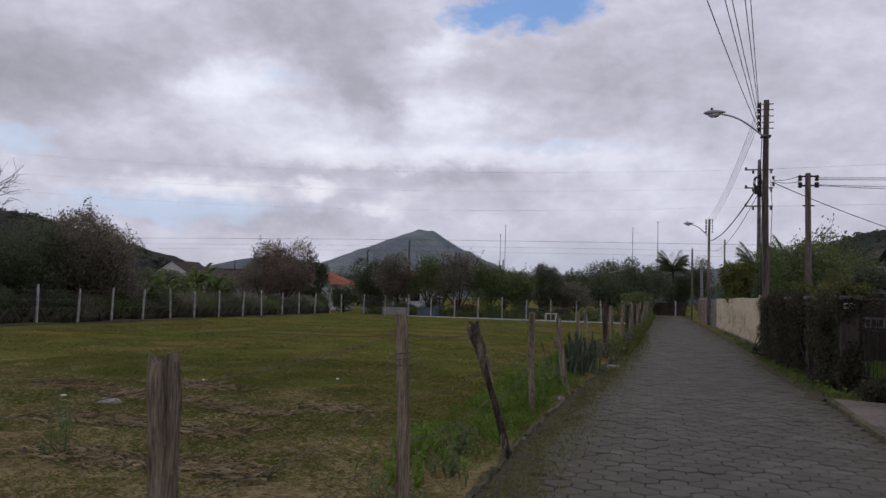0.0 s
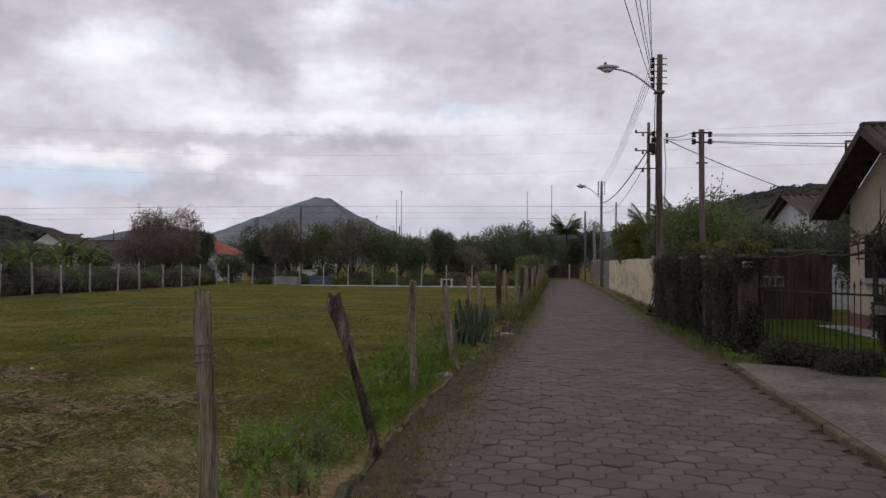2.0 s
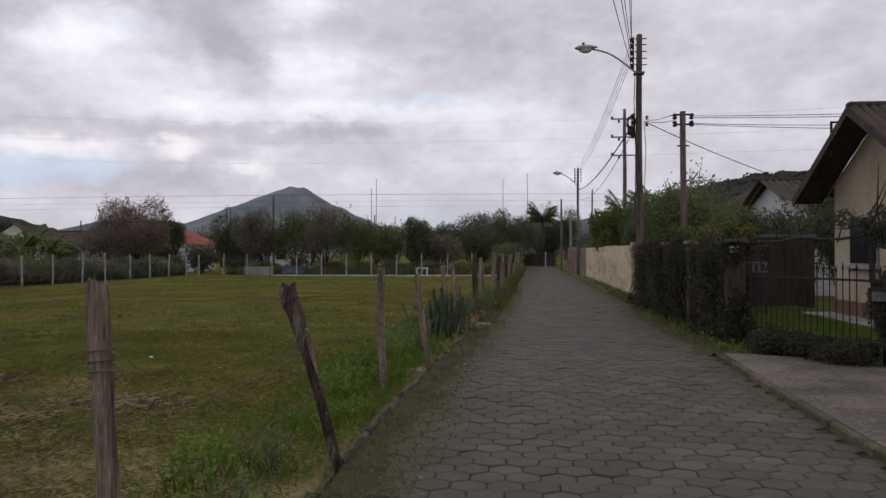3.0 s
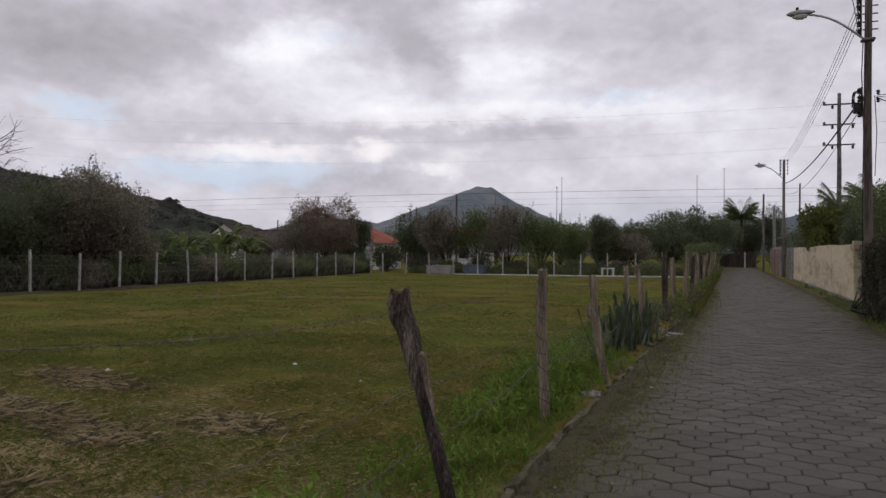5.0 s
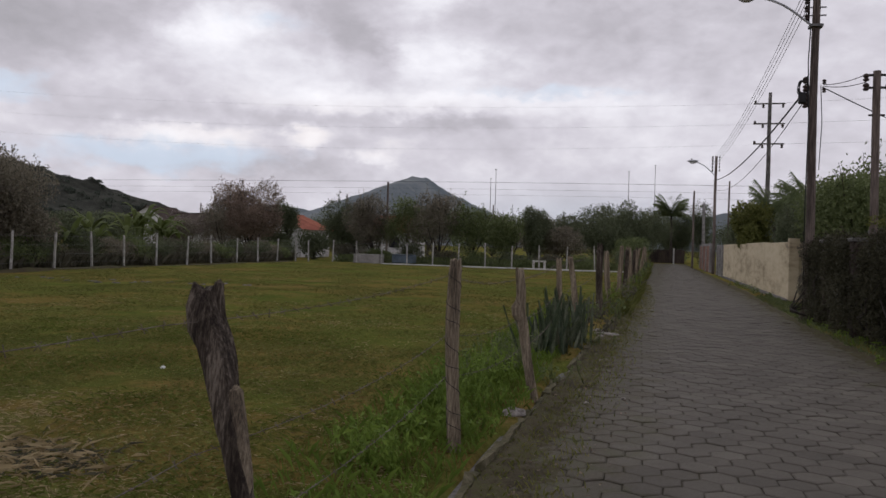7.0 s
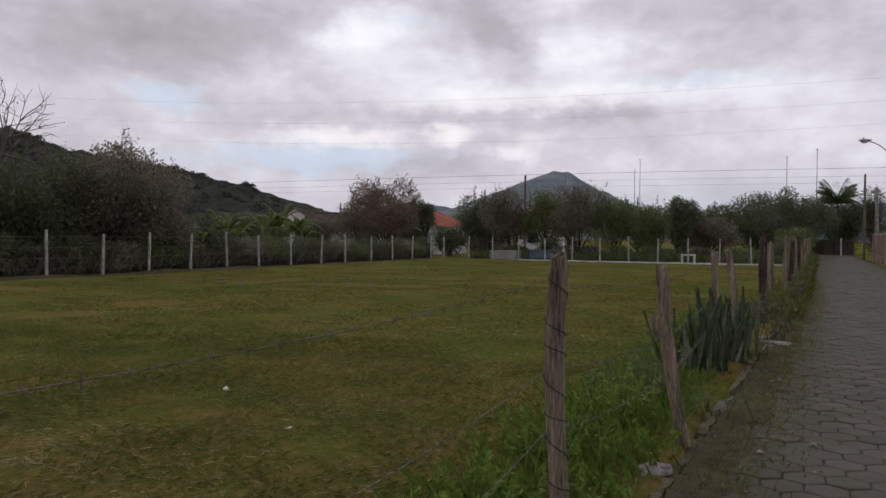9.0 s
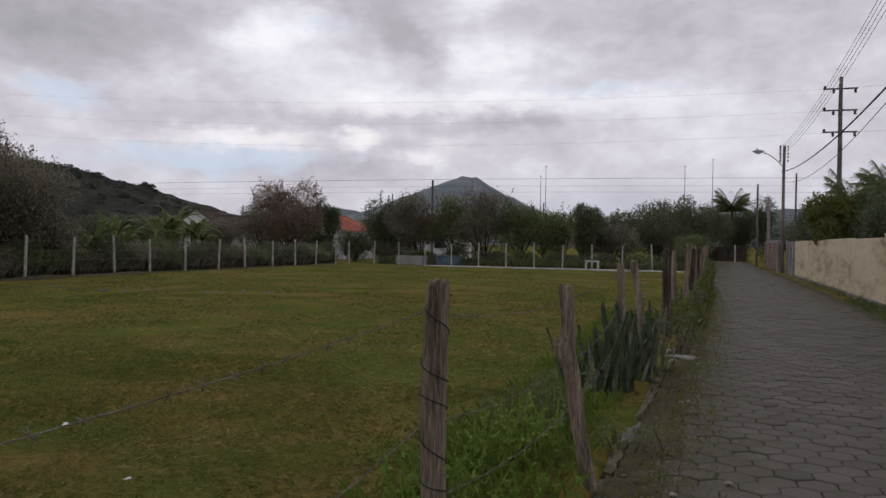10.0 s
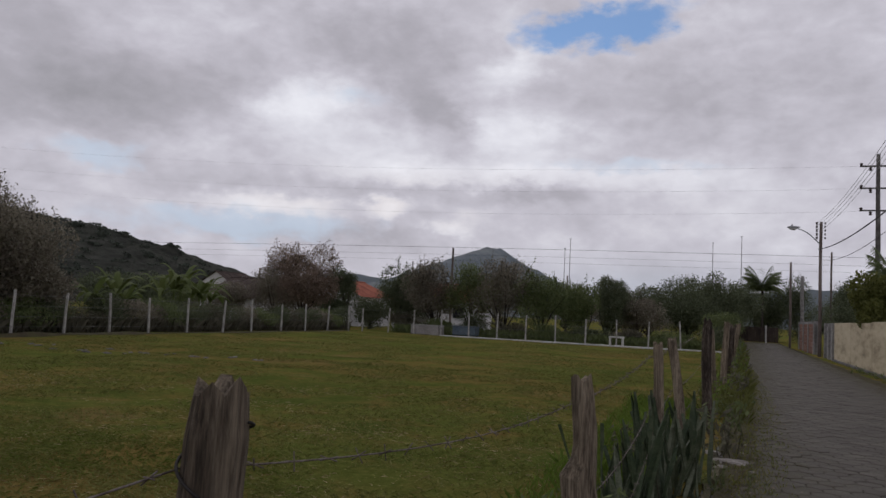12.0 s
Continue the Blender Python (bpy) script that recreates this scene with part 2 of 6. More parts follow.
OLD_TILE = mat("old_brown_tile", [(0.03, 0.022, 0.02), (0.07, 0.052, 0.045), (0.12, 0.095, 0.085)], 20, 1.5, 0.9, 0.5, 50, rnd="island", rmix=0.4)
DARK_BOARD = mat("dark_board", [(0.018, 0.015, 0.0135), (0.0525, 0.039, 0.033), (0.09, 0.0675, 0.0555)], 30, 3, 0.85, 0.5, 60, stretch=(1, 1, 0.2))
BLACK_GLASS = mat("dark_window_glass", [(0.012, 0.013, 0.015), (0.03, 0.03, 0.034)], 6, 2, 0.15, 0, spec=0.5)
BLUE_PAINT = mat("faded_blue_grey_paint", [(0.05, 0.07, 0.09), (0.09, 0.12, 0.15), (0.13, 0.165, 0.2)], 10, 2, 0.7, 0.2)
SLAB = mat("driveway_concrete", [(0.0437, 0.0366, 0.0289), (0.0874, 0.074, 0.0598), (0.149, 0.128, 0.103), (0.193, 0.163, 0.134)], 22, 1.0, 0.85, 0.5, 70)
ROCK = mat("pale_rock", [(0.1, 0.09, 0.08), (0.24, 0.22, 0.2), (0.36, 0.34, 0.31)], 25, 5, 0.9, 0.7, 50)
LITTER = mat("white_litter", [(0.55, 0.55, 0.55), (0.75, 0.75, 0.75)], 25, 5, 0.7, 0.2)
BARK = mat("bark", [(0.018, 0.015, 0.013), (0.045, 0.038, 0.033), (0.09, 0.078, 0.07)], 20, 3, 0.95, 0.9, 40, stretch=(1, 1, 0.3), dist=0.03)


def leaf_mat(name, cols, rough=0.6, thin=0.35):
    """Leaves: as mat(), with light passing through the thin blade."""
    m = mat(name, cols, 0.9, 0.35, rough, 0, rnd="island", rmix=0.45, spec=0.12)
    t = m.node_tree
    b = t.nodes["Principled BSDF"]
    tr = t.nodes.new("ShaderNodeBsdfTranslucent")
    t.links.new(b.inputs["Base Color"].links[0].from_socket, tr.inputs[0])
    mx = t.nodes.new("ShaderNodeMixShader")
    mx.inputs[0].default_value = thin
    t.links.new(b.outputs[0], mx.inputs[1])
    t.links.new(tr.outputs[0], mx.inputs[2])
    t.links.new(mx.outputs[0], t.nodes["Material Output"].inputs[0])
    return m


LEAF_DARK = leaf_mat("dark_leaves", [(0.063, 0.0769, 0.045), (0.0924, 0.11, 0.063), (0.126, 0.145, 0.084), (0.168, 0.189, 0.112)])
LEAF_HEDGE = leaf_mat("dark_hedge_leaves", [(0.027, 0.0252, 0.0169), (0.0506, 0.049, 0.0304), (0.0776, 0.0743, 0.0473), (0.118, 0.111, 0.0759)])
LEAF_BROWN = leaf_mat("brownish_leaves", [(0.0924, 0.08, 0.0634), (0.154, 0.134, 0.105), (0.224, 0.206, 0.155), (0.312, 0.287, 0.228)])
LEAF_MID = leaf_mat("mid_green_leaves", [(0.0829, 0.109, 0.0429), (0.123, 0.154, 0.0644), (0.165, 0.2, 0.0858), (0.222, 0.257, 0.122)])
LEAF_GREEN = leaf_mat("fresh_green_leaves", [(0.0957, 0.15, 0.028), (0.152, 0.225, 0.042), (0.225, 0.315, 0.063)])
FIELD_GREEN = leaf_mat("field_herb_leaves", [(0.084, 0.11, 0.0224), (0.129, 0.159, 0.0336), (0.185, 0.213, 0.0504)], 0.8)
LEAF_YELLOW = leaf_mat("yellow_green_leaves", [(0.08, 0.09, 0.025), (0.14, 0.15, 0.045), (0.22, 0.23, 0.08)])
LEAF_RED = leaf_mat("reddish_twigs_and_leaves", [(0.0998, 0.0783, 0.0583), (0.175, 0.135, 0.105), (0.258, 0.196, 0.155), (0.365, 0.283, 0.229)])
LEAF_GREY = leaf_mat("grey_dry_brush", [(0.0517, 0.0517, 0.0345), (0.0949, 0.0897, 0.0639), (0.146, 0.138, 0.1), (0.208, 0.193, 0.146)])
LEAF_BANANA = leaf_mat("banana_leaf", [(0.0742, 0.101, 0.0306), (0.105, 0.136, 0.0437), (0.153, 0.175, 0.07)], 0.6)
LEAF_PALM = leaf_mat("palm_leaf", [(0.075, 0.099, 0.045), (0.12, 0.15, 0.069), (0.18, 0.21, 0.105)], 0.7)
LEAF_SWORD = mat("sword_leaf", [(0.0288, 0.0461, 0.0259), (0.0576, 0.0806, 0.0432), (0.108, 0.127, 0.0792), (0.187, 0.202, 0.144)], 30, 6, 0.5, 0.2, 40, rnd="object", stretch=(1, 1, 2.5))
GRASS = leaf_mat("short_grass", [(0.096, 0.104, 0.0305), (0.151, 0.162, 0.0455), (0.205, 0.204, 0.065), (0.286, 0.258, 0.0935)], 0.8)
STRAW = leaf_mat("dry_straw", [(0.143, 0.109, 0.0587), (0.285, 0.222, 0.12), (0.476, 0.389, 0.235), (0.694, 0.583, 0.385)], 0.8)
FOREST = mat("hill_forest", [(0.0193, 0.0209, 0.0176), (0.0378, 0.0402, 0.033), (0.0591, 0.0606, 0.051)], 0.35, 0.05, 1.0, 0.6, 0.4, dist=2.0, spec=0.1)
# leaf colour of the hill trees, lightened to stand in for haze
HILL_LEAF_HAZE = leaf_mat("hill_tree_leaves_hazed", [(0.0525, 0.0629, 0.0504), (0.0735, 0.0869, 0.0693), (0.098, 0.113, 0.0903)], 0.9, 0.2)
# mountain and far ridge: distance haze painted in as pale blue-grey scrub colour
FAR_FOREST_HAZE = mat("far_hill_hazy_scrub", [(0.122, 0.146, 0.164), (0.167, 0.193, 0.211), (0.219, 0.24, 0.24)], 0.06, 0.012, 1.0, 0.6, 0.09, dist=6.0, spec=0.1)
FAR_RIDGE_HAZE = mat("far_ridge_hazy_scrub", [(0.1, 0.12, 0.135), (0.13, 0.15, 0.16)], 0.05, 0.01, 1.0, 0.3, 0.09, dist=4.0, spec=0.1)


def ground_material():
    m = bpy.data.materials.new("field_soil_and_grass")
    m.use_nodes = True
    t = m.node_tree
    b = t.nodes["Principled BSDF"]
    v = t.nodes.new("ShaderNodeNewGeometry").outputs["Position"]
    sep = t.nodes.new("ShaderNodeSeparateXYZ")
    t.links.new(v, sep.inputs[0])
    fine = noise_tex(t, v, 11, 9, 0.78)
    mid = noise_tex(t, v, 1.3, 6, 0.65)
    big = noise_tex(t, v, 0.22, 4, 0.6, 0.6)
    green = ramp(t, fine, [(0.3, (0.0644, 0.0759, 0.0167)), (0.5, (0.11, 0.125, 0.0299)), (0.7, (0.178, 0.19, 0.0517))])
    olive = ramp(t, fine, [(0.3, (0.101, 0.0759, 0.023)), (0.5, (0.172, 0.129, 0.0414)), (0.7, (0.247, 0.19, 0.069))])
    hay = ramp(t, fine, [(0.3, (0.138, 0.106, 0.0517)), (0.5, (0.27, 0.213, 0.109)), (0.7, (0.414, 0.339, 0.196))])
    soil = ramp(t, fine, [(0.3, (0.0555, 0.0419, 0.0229)), (0.7, (0.153, 0.113, 0.0626))])
    c = mix_col(t, smooth(t, op(t, "ADD", op(t, "MULTIPLY", mid, 0.45), op(t, "MULTIPLY", big, 0.55)), 0.44, 0.58), green, olive)
    tan = ramp(t, fine, [(0.3, (0.119, 0.0843, 0.0329)), (0.7, (0.252, 0.187, 0.0825))])
    c = mix_col(t, op(t, "MULTIPLY", smooth(t, noise_tex(t, v, 0.45, 7, 0.68, 0.8), 0.53, 0.64), 0.62), c, tan)
    lush = ramp(t, fine, [(0.3, (0.0435, 0.0615, 0.0138)), (0.7, (0.111, 0.14, 0.0338))])
    c = mix_col(t, op(t, "MULTIPLY", smooth(t, noise_tex(t, v, 0.6, 6, 0.65, 0.5), 0.50, 0.62), 0.75), c, lush)
    # mown hay lies on the near end of the field
    near = op(t, "ADD", sep.outputs[1], op(t, "MULTIPLY", op(t, "ADD", sep.outputs[0], 4.0), 0.45))
    near = op(t, "ADD", near, op(t, "MULTIPLY", op(t, "SUBTRACT", mid, 0.5), 9.0))
    c = mix_col(t, op(t, "SUBTRACT", 1.0, smooth(t, near, 7.6, 10.6)), c, hay)
    c = mix_col(t, op(t, "MULTIPLY", smooth(t, op(t, "ADD", mid, op(t, "MULTIPLY", fine, 0.4)), 0.84, 0.96), 0.5), c, soil)
    t.links.new(c, b.inputs["Base Color"])
    b.inputs["Roughness"].default_value = 1.0
    b.inputs["Specular IOR Level"].default_value = 0.0
    bn = t.nodes.new("ShaderNodeBump")
    bn.inputs["Strength"].default_value, bn.inputs["Distance"].default_value = 0.8, 0.05
    t.links.new(noise_tex(t, v, 18, 8, 0.75), bn.inputs["Height"])
    t.links.new(bn.outputs[0], b.inputs["Normal"])
    return m


GROUND = ground_material()

# ---- mesh helpers ----
RNG = np.random.default_rng(7)


def mesh(name, verts, faces, material, smooth_faces=False):
    me = bpy.data.meshes.new(name)
    me.from_pydata([tuple(map(float, v)) for v in verts] if not isinstance(verts, np.ndarray) else verts.tolist(), [], faces if isinstance(faces, list) else faces.tolist())
    me.materials.append(material)
    if smooth_faces:
        me.polygons.foreach_set("use_smooth", [True] * len(me.polygons))
    me.update()
    return me


def part(name, bm, material, parent, label=""):
    """Link a bmesh, or a ready mesh, as one mesh object under a thing or a part."""
    if isinstance(bm, bpy.types.Mesh):
        me = bm
    else:
        me = bpy.data.meshes.new(name)
        bm.to_mesh(me)
        bm.free()
        me.materials.append(material)
    ob = new(name, me)
    ob.parent = parent
    if label:
        ob["label"] = label
    return ob


def thing(name, x, y, z, label, category, group="", rz=0.0):
    ob = new(name)
    ob.empty_display_size = 0.2
    ob.matrix_world = pose(x, y, z, 0, 0, rz)
    return tagged(ob, label, category, group)


def box_bm(x0, x1, y0, y1, z0, z1, bevel=0.0, bm=None):
    bm = bm or bmesh.new()
    made = bmesh.ops.create_cube(bm, size=1)["verts"]
    for v in made:
        v.co = ((x0 + x1) / 2 + v.co.x * (x1 - x0), (y0 + y1) / 2 + v.co.y * (y1 - y0), (z0 + z1) / 2 + v.co.z * (z1 - z0))
    if bevel:
        edges = list({e for v in made for e in v.link_edges})
        bmesh.ops.bevel(bm, geom=edges, offset=bevel, segments=1, affect="EDGES")
    return bm


def tube_data(points, radii, sides=8, caps=True, rough=0.0, rng=None, off=0):
    """Verts and faces of a tube through the points."""
    pts = np.asarray(points, float)
    n = len(pts)
    rad = np.full(n, radii) if np.isscalar(radii) else np.asarray(radii, float)
    tan = np.gradient(pts, axis=0)
    tan /= np.linalg.norm(tan, axis=1)[:, None] + 1e-9
    ref = np.array((0.0, 0.0, 1.0)) if abs(tan[:, 2]).mean() < 0.8 else np.array((0.0, 1.0, 0.0))
    a = np.cross(tan, ref)
    a /= np.linalg.norm(a, axis=1)[:, None] + 1e-9
    b = np.cross(tan, a)
    ang = np.linspace(0, 2 * np.pi, sides, endpoint=False)
    rr = rad[:, None] * np.ones((1, sides))
    if rough:
        rr = rr * (1 + rough * (rng.random((n, sides)) - 0.5) + rough * 1.5 * (rng.random((1, sides)) - 0.5))
    verts = pts[:, None, :] + rr[..., None] * (np.cos(ang)[None, :, None] * a[:, None, :] + np.sin(ang)[None, :, None] * b[:, None, :])
    verts = verts.reshape(-1, 3)
    faces = []
    for i in range(n - 1):
        for j in range(sides):
            k = (j + 1) % sides
            faces.append([off + i * sides + j, off + i * sides + k, off + (i + 1) * sides + k, off + (i + 1) * sides + j])
    if caps:
        faces.append([off + j for j in range(sides)][::-1])
        faces.append([off + (n - 1) * sides + j for j in range(sides)])
    return verts, faces


def tubes_mesh(name, items, material, sides=6, smooth_faces=True):
    vs, fs, off = [], [], 0
    for points, radii in items:
        v, f = tube_data(points, radii, sides, off=off)
        vs.append(v)
        fs += f
        off += len(v)
    return mesh(name, np.concatenate(vs), fs, material, smooth_faces)


def sag(a, b, drop, n=16):
    a, b = np.array(a, float), np.array(b, float)
    t = np.linspace(0, 1, n)[:, None]
    p = a + (b - a) * t
    p[:, 2] -= drop * 4 * (t * (1 - t))[:, 0]
    return p


def leaf_quads(centres, size, rng, lean=0.35, slim=0.5):
    """Diamond-shaped leaves at the centres: verts, faces."""
    n = len(centres)
    a = rng.normal(size=(n, 3))
    a[:, 2] -= lean
    a /= np.linalg.norm(a, axis=1)[:, None]
    b = np.cross(a, rng.normal(size=(n, 3)))
    b /= np.linalg.norm(b, axis=1)[:, None] + 1e-9
    s = size * (0.6 + 0.8 * rng.random(n))[:, None]
    v = np.stack([centres - a * s, centres + b * s * slim, centres + a * s, centres - b * s * slim], axis=1).reshape(-1, 3)
    f = np.arange(4 * n).reshape(n, 4)
    return v, f


def blob_points(blobs, n, rng, inner=0.45):
    blobs = np.asarray(blobs, float)
    w = (blobs[:, 3] * blobs[:, 4] * blobs[:, 5]) ** 0.67
    pick = rng.choice(len(blobs), n, p=w / w.sum())
    d = rng.normal(size=(n, 3))
    d /= np.linalg.norm(d, axis=1)[:, None]
    r = inner + (1.08 - inner) * rng.random(n) ** 0.6
    r *= 0.86 + 0.28 * rng.random(n)
    return blobs[pick, :3] + d * r[:, None] * blobs[pick, 3:6]


def crown_blobs(rx, ry, z0, z1, rng, k=12):
    out = []
    zc, rz = (z0 + z1) / 2, (z1 - z0) / 2
    for _ in range(k):
        d = rng.normal(size=3)
        d /= np.linalg.norm(d)
        q = 0.35 + 0.42 * rng.random()
        s = 0.3 + 0.22 * rng.random()
        out.append((d[0] * rx * q, d[1] * ry * q, zc + d[2] * rz * q, rx * s, ry * s, rz * s * 1.05))
    out.append((0, 0, zc, rx * 0.6, ry * 0.6, rz * 0.62))
    return out


def tree(name, x, y, top, rx, ry, z0, material, label, n=6000, leaf=0.11, category="tree", trunk_r=0.1, seed=1, twigs=0, group="", blobs=None, k=13):
    rng = np.random.default_rng(seed)
    ob = thing(name, x, y, 0, label, category, group)
    bl = blobs or crown_blobs(rx, ry, z0, top, rng, k)
    n, leaf = int(n * 2.0), leaf * 0.62
    pts = blob_points(bl, n, rng)
    pts[:, 2] = np.maximum(pts[:, 2], 0.03)
    fork = max(0.25, z0 * 0.75)
    path = [(0.05 * rng.normal() * i, 0.05 * rng.normal() * i, fork * i / 4) for i in range(5)]
    path[0] = (0, 0, -0.1)
    items = [(path, np.linspace(trunk_r * 1.25, trunk_r * 0.8, 5))]
    tip = np.array(path[-1])
    for b in bl[: 9]:
        end = np.array(b[:3])
        midp = (tip + end) / 2 + rng.normal(size=3) * 0.12
        items.append(([tip - (0, 0, 0.05), midp, end], [trunk_r * 0.6, trunk_r * 0.38, trunk_r * 0.12]))
    part("trunk", tubes_mesh("trunk", items, BARK, 7), None, ob)
    tuft = [pts]
    if twigs:
        tw = []
        top_pts = pts[pts[:, 2] > np.quantile(pts[:, 2], 0.8)]
        for q in top_pts[rng.choice(len(top_pts), twigs)]:
            d = rng.normal(size=3) * 0.35 + (0, 0, 0.9)
            L = 0.25 + 0.45 * rng.random()
            tuft.append(q + d * L * (0.2 + 0.9 * rng.random((14, 1))) + rng.normal(size=(14, 3)) * 0.07)
            tw.append(([q - d * 0.3, q + d * L * 0.5, q + d * L + rng.normal(size=3) * 0.05], [0.012, 0.009, 0.005]))
        part("twig_mass", tubes_mesh("twig_mass", tw, BARK, 4), None, ob)["kind"] = "stuff"
    v, f = leaf_quads(np.concatenate(tuft), leaf, rng)
    part("crown", mesh("crown", v, f, material), None, ob)
    return ob


def kerb_x(y):
    return float(np.interp(y, (-30, 0, 9, 12, 15, 17, 23, 34, 85, 95), (-3.6, -3.6, -3.62, -3.58, -3.46, -3.37, -3.12, -2.8, -1.85, -1.7)))


def right_x(y):
    return float(np.interp(y, (-30, 0, 10, 15.4, 18, 23, 36, 54, 95), (0.1, 0.2, 0.33, 0.55, 0.55, 0.6, 1.0, 1.24, 1.7)))


def ground_z(x, y):
    """Height of the field, the verges and the bed under the road."""
    kx, rx = kerb_x(y), right_x(y)
    if x < kx - 0.02:
        z = 0.05 + 0.05 * noise.noise((x * 0.25, y * 0.25, 0)) + 0.022 * noise.noise((x * 1.3, y * 1.3, 3))
        fade = min(1.0, (kx - x) / 3.0)
        return z * (1 if y < 60 else 0.5) * (0.7 + 0.3 * fade)
    if x > rx:
        return 0.03 + 0.02 * noise.noise((x * 0.8, y * 0.8, 5)) if y < 95 else 0.0
    return -0.09 if y < 92 else 0.0

# ---- ground, road, kerbs ----


def spread(stops):
    out = []
    for a, b, step in stops:
        out += list(np.arange(a, b, step))
    return out + [stops[-1][1]]


def build_ground():
    far = [70, 90, 120, 170, 250, 380, 600, 1000, 1700, 2800]
    xs = [-v - 0.0 for v in far[::-1]] + spread([(-60, -28, 2.0), (-28, -5, 0.4), (-5, 2.2, 0.12), (2.2, 14, 0.6), (14, 60, 4.0)]) + far
    ys = [-v for v in far[::-1]] + spread([(-50, -2, 3.0), (-2, 60, 0.35), (60, 100, 1.5)]) + [v + 40 for v in far]
    verts = [(x, y, ground_z(x, y)) for y in ys for x in xs]
    nx = len(xs)
    faces = [[j * nx + i, j * nx + i + 1, (j + 1) * nx + i + 1, (j + 1) * nx + i] for j in range(len(ys) - 1) for i in range(nx - 1)]
    return tagged(new("ground", mesh("ground", verts, faces, GROUND, True)), kind="structure")


build_ground()


def strip(name, left, right, z, y0, y1, material, step=0.5, thick=0.05):
    """A long slab between two edge lines given as functions of y."""
    bm = bmesh.new()
    rows = []
    for y in np.linspace(y0, y1, int((y1 - y0) / step) + 1):
        a, b = left(y), right(y)
        rows.append([bm.verts.new(p) for p in ((a, y, z - thick), (a, y, z), (b, y, z), (b, y, z - thick))])
    for r, q in zip(rows, rows[1:]):
        for i in range(4):
            k = (i + 1) % 4
            bm.faces.new((r[i], q[i], q[k], r[k]))
    bm.faces.new(rows[0][::-1])
    bm.faces.new(rows[-1])
    bmesh.ops.recalc_face_normals(bm, faces=bm.faces)
    me = bpy.data.meshes.new(name)
    bm.to_mesh(me)
    bm.free()
    me.materials.append(material)
    return tagged(new(name, me), kind="structure")


ROAD = strip("road", lambda y: kerb_x(y) + 0.06, lambda y: right_x(y), -0.012, -12, 92, JOINT_DIRT)


def verge(name, edge, sign, y0, y1, width, material):
    """Crumbs of earth washed over the outer pavers, thinning out towards the road."""
    us = np.linspace(0.0, width, 30)
    ys = np.concatenate([np.arange(y0, min(y1, 24), 0.04), np.arange(min(y1, 24), y1, 0.1)])
    verts = []
    for y in ys:
        lim = 0.42 + 0.3 * noise.noise((y * 0.55, 0, sign * 5))
        e = edge(y)
        for u in us:
            x = e + sign * u
            z = 0.03 - 0.042 * (u / (width * lim)) + 0.022 * noise.noise((x * 9, y * 9, 0)) + 0.03 * noise.noise((x * 23, y * 23, 7)) + 0.012 * noise.noise((x * 2, y * 2, 4))
            verts.append((x, y, min(0.05, max(-0.045, z))))
    k = len(us)
    faces = [[i * k + j, i * k + j + 1, (i + 1) * k + j + 1, (i + 1) * k + j] for i in range(len(ys) - 1) for j in range(k - 1)]
    return tagged(new(name, mesh(name, verts, faces, material, True)), kind="structure")


verge("verge_left", lambda y: kerb_x(y) + 0.04, 1, 2, 60, 0.95, VERGE_DIRT)
verge("verge_road_right", lambda y: right_x(y), -1, 15.6, 60, 0.6, VERGE_DIRT)
strip("verge_right", lambda y: right_x(y) - 0.01, lambda y: right_x(y) + 0.9, 0.022, 15.6, 92, VERGE_DIRT, 0.16)

# ---- the driveway ----
bm = bmesh.new()
outline = [(0.18, 2.0), (0.33, 10.0), (0.45, 13.4), (0.56, 15.45), (1.4, 15.1), (2.2, 14.05), (4.0, 11.2), (7.0, 7.4), (7.0, 2.0)]
top = [bm.verts.new((x, y, 0.06)) for x, y in outline]
low = [bm.verts.new((x, y, -0.1)) for x, y in outline]
bm.faces.new(top)
for i in range(len(top)):
    k = (i + 1) % len(top)
    bm.faces.new((top[i], low[i], low[k], top[k]))
bmesh.ops.recalc_face_normals(bm, faces=bm.faces)
me = bpy.data.meshes.new("driveway")
bm.to_mesh(me)
bm.free()
me.materials.append(SLAB)
DRIVE = tagged(new("driveway", me), kind="structure")
for i in range(14):
    y0 = 2.1 + i * 0.95
    bm = box_bm(-0.045, 0.045, 0.0, 0.93, -0.1, 0.068, 0.014)
    ob = part("edge_stone", bm, KERB_STONE, DRIVE)
    ang = math.degrees(math.atan2(right_x(y0 + 0.9) - right_x(y0), 0.9))
    ob.matrix_world = pose(right_x(y0) - 0.06, y0, 0, 0.4 * RNG.normal(), 0, -ang)

